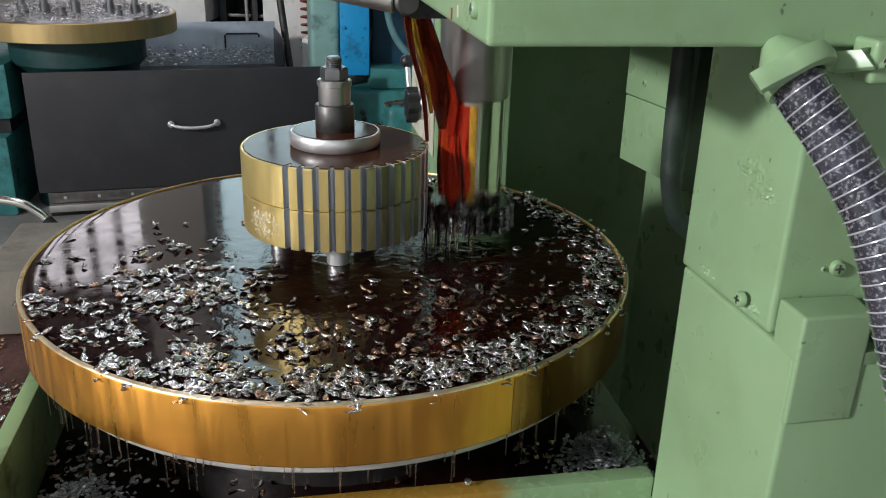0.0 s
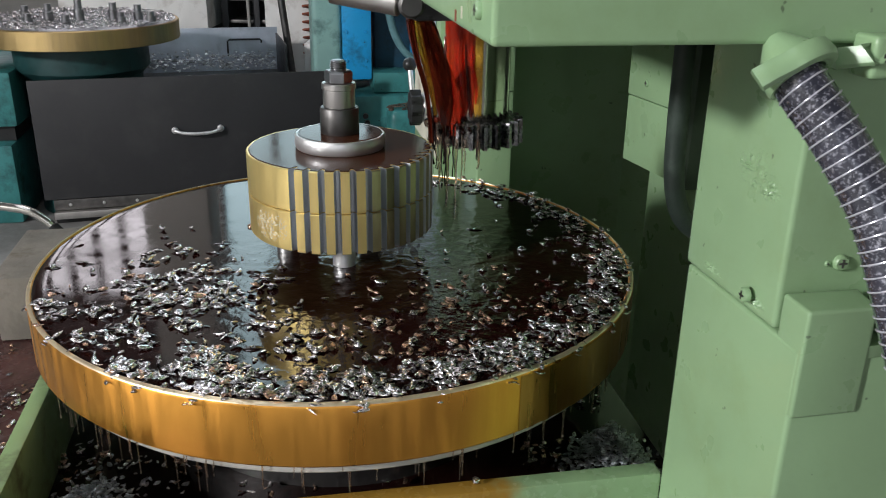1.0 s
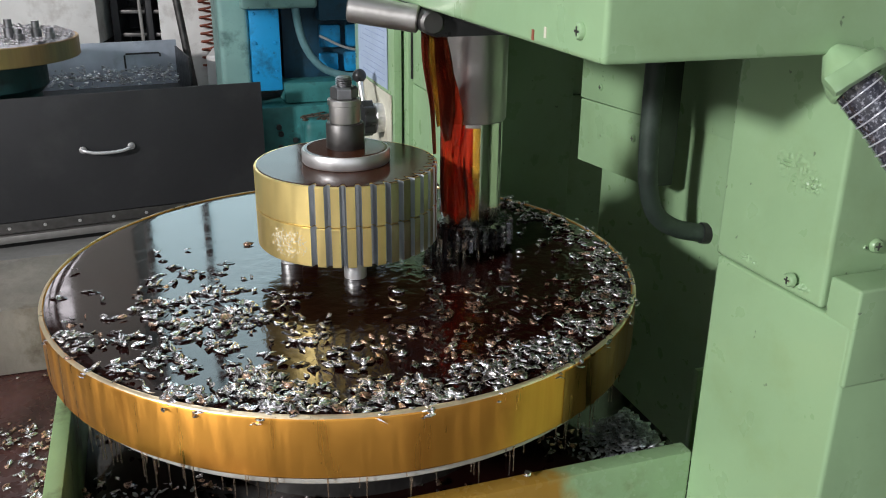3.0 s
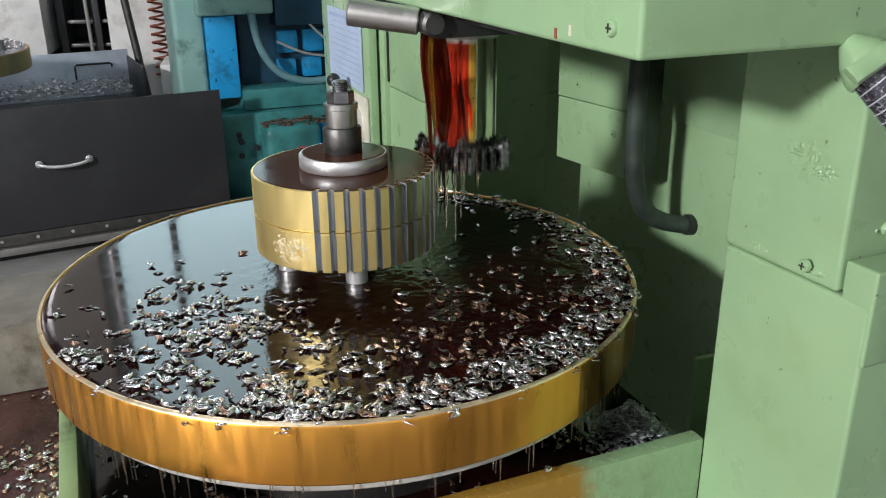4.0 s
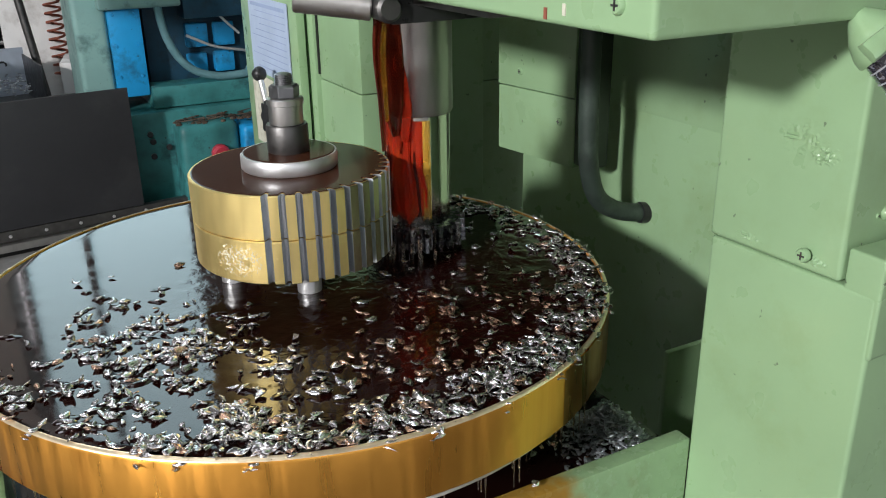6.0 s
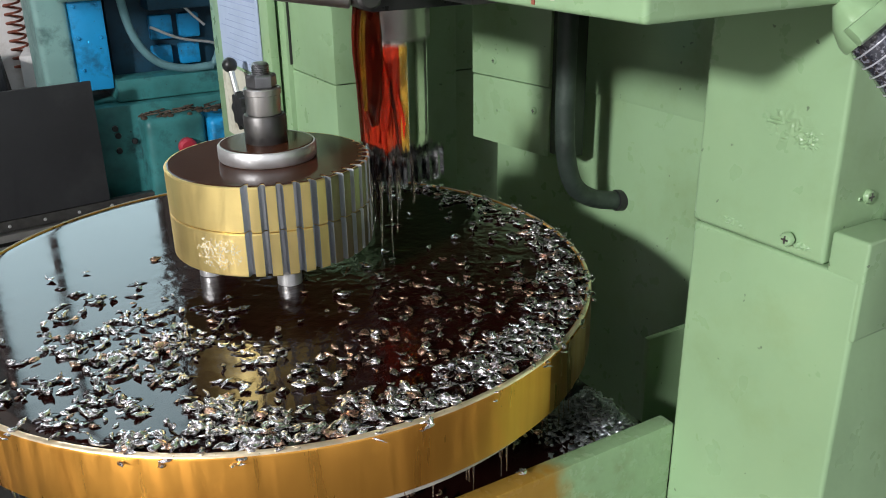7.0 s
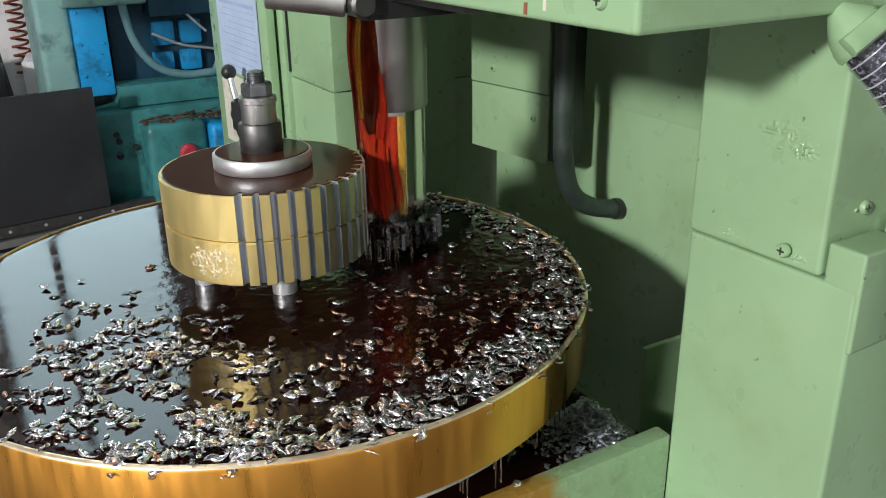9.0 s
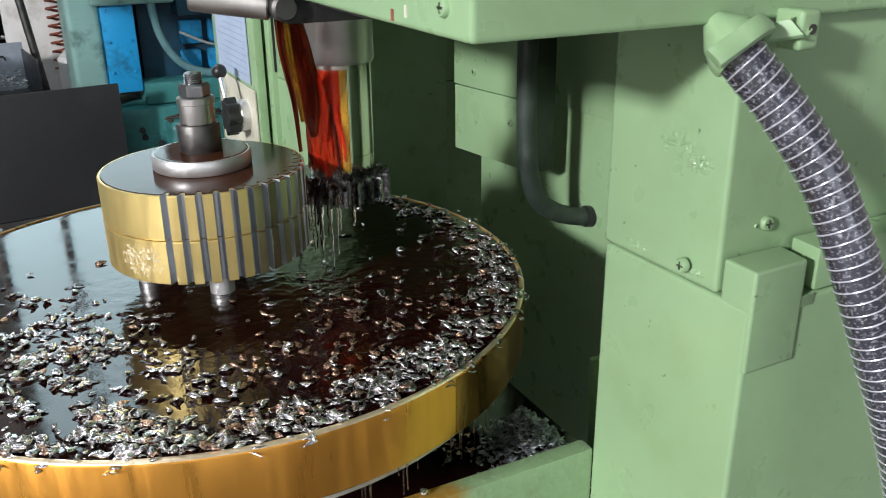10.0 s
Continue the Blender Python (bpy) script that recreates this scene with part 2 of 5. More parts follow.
# the tray's front: green paint under orange oil that has run over its middle
M_TRAYFRONT = mat("oil_stained_green_front", (0.265, 0.40, 0.215), 0.2, var=0.12, scale=6, bump=0.2, bscale=50, stain=(0.15, 0.17, 0.07), sscale=22, samount=0.35)
tn = M_TRAYFRONT.node_tree
tb = tn.nodes["Principled BSDF"]
old = tb.inputs["Base Color"].links[0].from_socket
tco = tn.nodes.new("ShaderNodeTexCoord")
sep = tn.nodes.new("ShaderNodeSeparateXYZ")
tn.links.new(tco.outputs["Object"], sep.inputs[0])
tno = tn.nodes.new("ShaderNodeTexNoise")
tno.inputs["Scale"].default_value, tno.inputs["Detail"].default_value = 14, 6
tn.links.new(tco.outputs["Object"], tno.inputs["Vector"])
mad = tn.nodes.new("ShaderNodeMath")
mad.operation = "MULTIPLY_ADD"
mad.inputs[1].default_value = 0.30
tn.links.new(tno.outputs["Fac"], mad.inputs[0])
tn.links.new(sep.outputs["X"], mad.inputs[2])
tmr = tn.nodes.new("ShaderNodeMapRange")
tmr.inputs["From Min"].default_value, tmr.inputs["From Max"].default_value = 0.36, 0.44
tmr.inputs["To Min"].default_value, tmr.inputs["To Max"].default_value = 0.92, 0.0
tn.links.new(mad.outputs[0], tmr.inputs["Value"])
tmx = tn.nodes.new("ShaderNodeMixRGB")
tmx.inputs["Color2"].default_value = (0.33, 0.165, 0.014, 1)
tn.links.new(tmr.outputs["Result"], tmx.inputs["Fac"])
tn.links.new(old, tmx.inputs["Color1"])
tn.links.new(tmx.outputs["Color"], tb.inputs["Base Color"])

# ---- building helpers ----
TH = radians(11.0)
U = Vector((math.cos(TH), math.sin(TH), 0))
V = Vector((-math.sin(TH), math.cos(TH), 0))
UP = Vector((0, 0, 1))


def finish(bm, bevel=0.0, seg=2, smooth=True):
    bmesh.ops.recalc_face_normals(bm, faces=bm.faces)
    if bevel:
        es = [e for e in bm.edges if len(e.link_faces) == 2 and e.calc_face_angle(0) > 0.6]
        bmesh.ops.bevel(bm, geom=es, offset=bevel, segments=seg, affect="EDGES", profile=0.6, clamp_overlap=True)
    if smooth:
        for f in bm.faces:
            f.smooth = True
        for e in bm.edges:
            if len(e.link_faces) == 2 and e.calc_face_angle(0) > 0.7:
                e.smooth = False
    return bm


def part(name, bm, material, parent=None, label="", kind=""):
    """One mesh, built in world metres, as a part under parent."""
    me = bpy.data.meshes.new(name)
    bm.to_mesh(me)
    bm.free()
    return link_mesh(name, me, material, parent, label, kind)


def link_mesh(name, me, material, parent, label, kind):
    me.materials.append(material)
    ob = new(name, me)
    if parent:
        base = parent.get("base")
        if base is None and parent.parent:
            base = parent.parent.get("base")
        if base is not None:
            me.transform(Matrix.Translation(-Vector(base)))
        ob.parent = parent
    tagged(ob, label, kind=kind)
    return ob


def thing(name, at, label, category, group="", kind=""):
    e = new(name)
    e.location = at
    e["base"] = list(at)
    return tagged(e, label, category, group, kind)


def solo(name, bm, material, label, category, group="", kind=""):
    """A thing that is one mesh, with its origin at its base."""
    me = bpy.data.meshes.new(name)
    bm.to_mesh(me)
    bm.free()
    me.materials.append(material)
    co = np.empty(len(me.vertices) * 3)
    me.vertices.foreach_get("co", co)
    co = co.reshape(-1, 3)
    at = Vector(((co[:, 0].min() + co[:, 0].max()) / 2, (co[:, 1].min() + co[:, 1].max()) / 2, co[:, 2].min()))
    me.transform(Matrix.Translation(-at))
    ob = new(name, me)
    ob.location = at
    return tagged(ob, label, category, group, kind)


def prism(pts, z0, z1, bm=None):
    """An upright prism over a plan of (x, y) points."""
    bm = bm or bmesh.new()
    lo = [bm.verts.new((p[0], p[1], z0)) for p in pts]
    hi = [bm.verts.new((p[0], p[1], z1)) for p in pts]
    k = len(pts)
    bm.faces.new(lo[::-1])
    bm.faces.new(hi)
    for i in range(k):
        bm.faces.new((lo[i], lo[(i + 1) % k], hi[(i + 1) % k], hi[i]))
    return bm


def obox(x, y, du, dv, z0, z1, bm=None):
    """A box from the corner (x, y), du along the machine's right, dv along its depth."""
    p = Vector((x, y, 0))
    q = [p, p + U * du, p + U * du + V * dv, p + V * dv]
    if du * dv < 0:
        q = q[::-1]
    return prism([(a.x, a.y) for a in q], z0, z1, bm)


def box(x0, x1, y0, y1, z0, z1, bm=None):
    return prism([(x0, y0), (x1, y0), (x1, y1), (x0, y1)], z0, z1, bm)


def lathe(prof, seg=48, c=(0, 0, 0), bm=None, axis=None):
    """A body turned about z from (radius, height) points; axis turns it another way."""
    bm = bm or bmesh.new()
    m = Matrix.Translation(c) @ ((Vector(axis).to_track_quat("Z", "Y").to_matrix().to_4x4()) if axis is not None else Matrix())
    rings = []
    for r, z in prof:
        if r < 1e-6:
            rings.append([bm.verts.new(m @ Vector((0, 0, z)))])
        else:
            rings.append([bm.verts.new(m @ Vector((r * math.cos(2 * math.pi * i / seg), r * math.sin(2 * math.pi * i / seg), z))) for i in range(seg)])
    for a, b in zip(rings, rings[1:]):
        for i in range(seg):
            j = (i + 1) % seg
            if len(a) == 1 and len(b) == 1:
                continue
            if len(a) == 1:
                bm.faces.new((a[0], b[i], b[j]))
            elif len(b) == 1:
                bm.faces.new((a[i], a[j], b[0]))
            else:
                bm.faces.new((a[i], a[j], b[j], b[i]))
    return bm


def rod(p, q, r, seg=20, chamfer=0.0, bm=None):
    p, q = Vector(p), Vector(q)
    h = (q - p).length
    c = chamfer
    return lathe([(0, 0), (r - c, 0), (r, c), (r, h - c), (r - c, h), (0, h)] if c else [(0, 0), (r, 0), (r, h), (0, h)], seg, p, bm, q - p)


def spline(pts, n=60):
    """Points along a smooth curve through pts."""
    P = [Vector(p) for p in pts]
    P = [2 * P[0] - P[1]] + P + [2 * P[-1] - P[-2]]
    out = []
    k = len(P) - 3
    for i in range(n + 1):
        s = min(i / n * k, k - 1e-6)
        j = int(s)
        t = s - j
        a, b, c, d = P[j:j + 4]
        out.append(0.5 * ((2 * b) + (c - a) * t + (2 * a - 5 * b + 4 * c - d) * t * t + (3 * b - a - 3 * c + d) * t ** 3))
    return out


def tube(path, r, seg=14, bm=None, radii=None):
    bm = bm or bmesh.new()
    ref = Vector((0.31, 0.17, 0.93))
    rings = []
    for i, p in enumerate(path):
        d = (path[min(i + 1, len(path) - 1)] - path[max(i - 1, 0)]).normalized()
        a = d.cross(ref).normalized()
        b = d.cross(a)
        rr = radii[i] if radii else r
        rings.append([bm.verts.new(p + (a * math.cos(2 * math.pi * k / seg) + b * math.sin(2 * math.pi * k / seg)) * rr) for k in range(seg)])
    for x, y in zip(rings, rings[1:]):
        for k in range(seg):
            bm.faces.new((x[k], x[(k + 1) % seg], y[(k + 1) % seg], y[k]))
    bm.faces.new(rings[0][::-1])
    bm.faces.new(rings[-1])
    return bm


def screw(parent, at, normal, r=0.008, material=None):
    """A cross-head screw; dark bars laid on its head stand for the shaded slot."""
    n = Vector(normal).normalized()
    bm = lathe([(0, -0.002), (r, -0.002), (r, r * 0.35), (r * 0.8, r * 0.6), (0, r * 0.62)], 18, at, None, n)
    s = part("screw", finish(bm), material or M_GREEN, parent)
    m = Matrix.Translation(Vector(at) + n * r * 0.6) @ n.to_track_quat("Z", "Y").to_matrix().to_4x4()
    for w, h in ((r * 1.1, r * 0.25), (r * 0.25, r * 1.1)):
        y = bmesh.new()
        bmesh.ops.create_cube(y, size=1, matrix=m @ Matrix.Diagonal((w, h, r * (0.12 if w > h else 0.16), 1)))
        part("slot_bar", y, M_DARKSTEEL, s if parent.parent is None else parent)
    return s


FLOOR = -0.12
TC = Vector((-0.191, 1.413, 0))   # the table's axis
TR, TZ = 0.511, 0.88

# ---- hall ----
def hall():
    f = tagged(solo("floor", box(-7, 5, -5, 12, FLOOR - 0.2, FLOOR), M_FLOOR, "grey oil-stained concrete workshop floor", "floor"), kind="structure")

    def wall_with_windows(name, along, x0, x1, at, openings, sign, heights=(1.2, 3.6)):
        bm = bmesh.new()
        cuts = sorted(openings)
        zs0, zs1 = heights

        def seg(a, b, z0, z1):
            if along == "x":
                box(a, b, *(sorted((at, at + sign * 0.25))), z0, z1, bm)
            else:
                box(*(sorted((at, at + sign * 0.25))), a, b, z0, z1, bm)
        a = x0
        for o0, o1 in cuts:
            seg(a, o0, FLOOR, 6.4)
            seg(o0, o1, FLOOR, zs0)
            seg(o0, o1, zs1, 6.4)
            a = o1
        seg(a, x1, FLOOR, 6.4)
        solo(name, finish(bm, smooth=False), M_WALL, "grey plastered workshop wall", "wall", kind="structure")
        for i, (o0, o1) in enumerate(cuts):
            w = thing("window", ((o0 + o1) / 2, at, zs0) if along == "x" else (at, (o0 + o1) / 2, zs0), "steel-framed workshop window with small panes", "window", "hall windows", "structure")
            if name == "wall_north":
                part("pane", box(o0 + 0.031, o1 - 0.031, at + 0.15, at + 0.156, zs0 + 0.061, zs1 - 0.061), M_SKYPANE, w)
            k = 5 if o1 - o0 > 1 else 1
            fw = 0.055 if name == "wall_north" else 0.03
            for j in range(k + 1):
                c = o0 + (o1 - o0) * j / k
                if along == "x":
                    part("window_frame", box(c - fw, c + fw, at + sign * 0.08, at + sign * 0.14, zs0, zs1), M_DARKSTEEL, w)
                else:
                    part("window_frame", box(at + sign * 0.08, at + sign * 0.14, c - 0.03, c + 0.03, zs0, zs1), M_DARKSTEEL, w)
            for z in (zs0 + 0.03, zs0 * 0.66 + zs1 * 0.34, zs0 * 0.33 + zs1 * 0.67, zs1 - 0.03) if k > 1 else (zs0 + 0.03, zs1 - 0.03):
                if along == "x":
                    part("window_frame", box(o0 + 0.031, o1 - 0.031, at + sign * 0.085, at + sign * 0.135, z - 0.03, z + 0.03), M_DARKSTEEL, w)
                else:
                    part("window_frame", box(at + sign * 0.085, at + sign * 0.135, o0 + 0.031, o1 - 0.031, z - 0.03, z + 0.03), M_DARKSTEEL, w)
    wall_with_windows("wall_north", "x", -7, 5, 12, [(-6.6, -4.5), (-4.3, -2.0)], 1, (3.7, 6.0))
    # unseen opening, placed to hold the added south fill lamp
    wall_with_windows("wall_south", "x", -7, 5, -5, [(-2.0, 2.6)], -1)
    wall_with_windows("wall_west", "y", -5, 12, -7, [(-4.0, -3.1)], -1, (3.55, 4.35))
    wall_with_windows("wall_east", "y", -5, 12, 5, [], 1)
    bm = bmesh.new()
    # gaps left in the unseen roof for the two added fill lamps
    for y0, y1 in ((-5.0, -1.9), (2.3, 3.45), (5.75, 6.0)):
        box(-3.1, -1.3, y0, y1, 6.2, 6.32, bm)
    box(-7, -3.1, -5, 6.0, 6.2, 6.32, bm)
    box(-1.3, 5, -5, 6.0, 6.2, 6.32, bm)
    box(-7, 5, 6.0, 12, 6.2, 6.32, bm)
    solo("ceiling", finish(bm, smooth=False), M_DARKROOF, "dark sheet roof with openings for added fill lamps", "ceiling", kind="structure")
    for y in (-3, 0.2, 3.4, 6.6, 9.8):
        t = thing("roof_truss", (-1, y, 5.5), "dark steel lattice roof truss", "roof truss", "roof trusses", "structure")
        part("chord", box(-7, 5, y - 0.05, y + 0.05, 6.10, 6.18), M_DARKSTEEL, t)
        part("chord", box(-7, 5, y - 0.05, y + 0.05, 5.50, 5.58), M_DARKSTEEL, t)
        for i in range(12):
            x = -7 + i
            part("web", rod((x, y, 5.54), (x + 0.5, y, 6.14), 0.025, 8), M_DARKSTEEL, t)
            part("web", rod((x + 0.5, y, 6.14), (x + 1, y, 5.54), 0.025, 8), M_DARKSTEEL, t)


hall()


def far_door():
    """A bright opening low in the far wall."""
    d = thing("door_1", (-3.8, 11.9, FLOOR), "tall glazed steel door bright with daylight", "door", kind="structure")
    for x0, x1 in ((-4.56, -3.84), (-3.76, -3.04)):
        part("pane", box(x0, x1, 11.93, 11.94, 0.25, 2.4), M_SKYPANE, d)
        part("door_panel", box(x0, x1, 11.92, 11.95, FLOOR, 0.25), M_PANEL, d)
    for x in (-4.6, -3.8, -3.0):
        part("door_frame", box(x - 0.04, x + 0.04, 11.90, 11.98, FLOOR, 2.5), M_DARKSTEEL, d)
    for x0, x1 in ((-4.56, -3.84), (-3.76, -3.04)):
        part("door_frame", box(x0, x1, 11.90, 11.98, 2.4, 2.5), M_DARKSTEEL, d)


far_door()


def reflection_panel():
    """Glowing pale panels, added out of view to give the oil pool a bright reflection."""
    p = thing("reflection_glow", (-0.42, 3.6, 1.30), "glowing pale panel added for its reflection in the oil", "window", kind="structure")
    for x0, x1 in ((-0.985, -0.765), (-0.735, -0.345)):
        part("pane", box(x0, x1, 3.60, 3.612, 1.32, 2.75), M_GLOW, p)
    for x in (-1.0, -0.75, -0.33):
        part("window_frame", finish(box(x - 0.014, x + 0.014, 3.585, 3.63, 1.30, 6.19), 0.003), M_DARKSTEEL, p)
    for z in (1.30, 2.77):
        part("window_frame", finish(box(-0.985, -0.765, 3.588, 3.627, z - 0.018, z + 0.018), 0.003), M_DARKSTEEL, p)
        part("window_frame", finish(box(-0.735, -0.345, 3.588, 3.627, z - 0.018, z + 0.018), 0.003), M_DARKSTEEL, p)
    # unseen tan block, added for the tan patch reflected beside the glow
    w = thing("plaster_pier", (-1.1, 3.8, 1.3), "tan pier added beside the glowing panel for its reflection", "pier", kind="structure")
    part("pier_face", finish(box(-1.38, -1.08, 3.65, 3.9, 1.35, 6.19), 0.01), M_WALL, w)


reflection_panel()

# ---- the rotary table ----
def rotary_table():
    c = (TC.x, TC.y, 0)
    t = thing("rotary_table", (TC.x, TC.y, 0.60), "large round golden steel machine table wet with oil", "machine table")
    part("rim_disc", finish(lathe([(0, 0.786), (TR - 0.004, 0.786), (TR, 0.790), (TR, 0.874), (TR - 0.003, 0.879), (TR - 0.007, 0.880), (TR - 0.010, 0.877), (0, 0.877)], 160, c)), M_BRASS, t)
    # thin ring, lighter than the rim below it
    part("rim_lip", finish(lathe([(TR - 0.0065, 0.8797), (TR - 0.0060, 0.8812), (TR - 0.0030, 0.8806), (TR - 0.0012, 0.8788), (TR - 0.0003, 0.8775)], 160, c)), M_LIP, t, "bright edge of the table")
    part("oil_pool", finish(lathe([(0, 0.8795), (TR - 0.03, 0.8795), (TR - 0.018, 0.8794), (TR - 0.0085, 0.8785)], 120, c)), M_POOL, t, "mirror-like dark red-brown pool of cutting oil")
    part("under_ring", finish(lathe([(0, 0.764), (0.488, 0.764), (0.492, 0.768), (0.492, 0.785), (0, 0.785)], 120, c)), M_RING, t, "grey steel ring under the table")
    part("pedestal", finish(lathe([(0.30, 0.50), (0.30, 0.763), (0.0, 0.763)], 64, c)), M_DARKSTEEL, t)
    # brown streaks painted for the dark reflections on the rim beside the column
    run = bmesh.new()
    cols = []
    for i in range(361):
        a = radians(-72 + 122 * i / 360)
        low = 0.7895 + 0.012 * max(0, noise.noise(Vector((i * 0.12, 3, 0))))
        r = TR + 0.0006 + 0.0008 * abs(noise.noise(Vector((i * 0.13, 1, 0))))
        cols.append([run.verts.new((TC.x + r * math.cos(a), TC.y + r * math.sin(a), 0.8745 + (low - 0.8745) * k / 4)) for k in range(5)])
    for i, (p, q) in enumerate(zip(cols, cols[1:])):
        if 0.45 + 0.9 * noise.noise(Vector((i * 0.06, 9, 0))) > i / 95:
            continue
        for k in range(4):
            run.faces.new((p[k], q[k], q[k + 1], p[k + 1]))
    bmesh.ops.delete(run, geom=[v for v in run.verts if not v.link_faces], context="VERTS")
    part("rim_reflection", finish(run), M_RIMDARK, t, "brown streaks standing in for dark reflections on the rim")
    rng = random.Random(5)
    for i in range(95):
        a = radians(rng.uniform(-185, -20))
        r = TR - 0.012 if rng.random() < 0.6 else 0.488
        z = 0.787 if r > 0.49 else 0.765
        h = rng.uniform(0.008, 0.055)
        drip = lathe([(0.0016, z), (0.0008, z - h * 0.5), (0.0007, z - h), (0.0012, z - h - 0.004), (0, z - h - 0.006)], 6, (TC.x + r * math.cos(a), TC.y + r * math.sin(a), 0))
        part("oil_drip", finish(drip), M_CLEAROIL, t)


rotary_table()


# ---- gear blanks and their clamp ----
BZ = (0.936, 1.0035, 1.072)
WC = Vector((-0.1865, 1.4125, 0))   # the work's axis
BR, TEETH, A0 = 0.157, 40, -112.0


def blank_outline(r, depth, half):
    pts = []
    step = 360 / TEETH
    cuts = {i: max(0.25, 1.0 if i < 12 else 1.0 - 0.22 * (i - 11)) for i in range(15)}
    for i in range(TEETH):
        a = radians(A0 + step * i)
        if i in cuts:
            d = depth * cuts[i]
            w0, w1 = half / r, half * 0.62 / r
            for da, rr in ((-w0, r), (-w1, r - d * 0.86), (-w1 * 0.7, r - d), (w1 * 0.7, r - d), (w1, r - d * 0.86), (w0, r)):
                pts.append((a + da, rr))
            for k in (0.35, 0.5, 0.65):
                pts.append((a + radians(step) * k, r))
        else:
            for k in range(4):
                pts.append((a + radians(step) * k / 4, r))
    return pts


def blank(z0, z1, label):
    """A steel ring with tooth gaps cut part of the way round."""
    t = thing("gear_blank", (WC.x, WC.y, z0), label, "gear blank", "stacked gear blanks")
    pts = blank_outline(BR, 0.0125, 0.0052)
    ch = 0.0016
    k = len(pts)
    levels = ((z0, ch), (z0 + ch, 0), (z1 - ch, 0), (z1, ch))

    def at(i, z, dr):
        a, r = pts[i % k]
        dr = dr if r > BR - 0.001 else 0.0
        return (WC.x + (r - dr) * math.cos(a), WC.y + (r - dr) * math.sin(a), z)
    low = [min(pts[i][1], pts[(i + 1) % k][1]) < BR - 0.001 for i in range(k)]
    bm = bmesh.new()
    top = [bm.verts.new(at(i, *levels[3])) for i in range(k)]
    bot = [bm.verts.new(at(i, *levels[0])) for i in range(k)]
    for ring, z in ((top, z1), (bot, z0)):
        mid = bm.verts.new((WC.x, WC.y, z))
        for i in range(k):
            bm.faces.new((ring[i], ring[(i + 1) % k], mid))
    # oily teeth to the right get a darker colour, for their dark reflections
    wet = bmesh.new()
    for i in range(k):
        if not low[i]:
            into = math.degrees(pts[i][0]) - A0
            w = wet if 42 < into < 140 else bm
            c = [[w.verts.new(at(i, *l)), w.verts.new(at(i + 1, *l))] for l in levels]
            for a, b in zip(c, c[1:]):
                w.faces.new((a[0], a[1], b[1], b[0]))
    bmesh.ops.remove_doubles(wet, verts=wet.verts, dist=1e-6)
    part("cut_teeth", finish(wet), M_DIMTEETH, t, "newly cut oily teeth, darkened for their dark reflections", "stuff")
    bmesh.ops.remove_doubles(bm, verts=bm.verts, dist=1e-6)
    part("body", finish(bm), M_BLANK, t)
    i = 0
    while i < k:
        if low[i]:
            g = bmesh.new()
            while i < k and low[i]:
                c = [[g.verts.new(at(i, *l)), g.verts.new(at(i + 1, *l))] for l in levels]
                for a, b in zip(c, c[1:]):
                    g.faces.new((a[0], a[1], b[1], b[0]))
                i += 1
            bmesh.ops.remove_doubles(g, verts=g.verts, dist=1e-6)
            part("tooth_gap", finish(g), M_CUT, t)
        i += 1
    return t


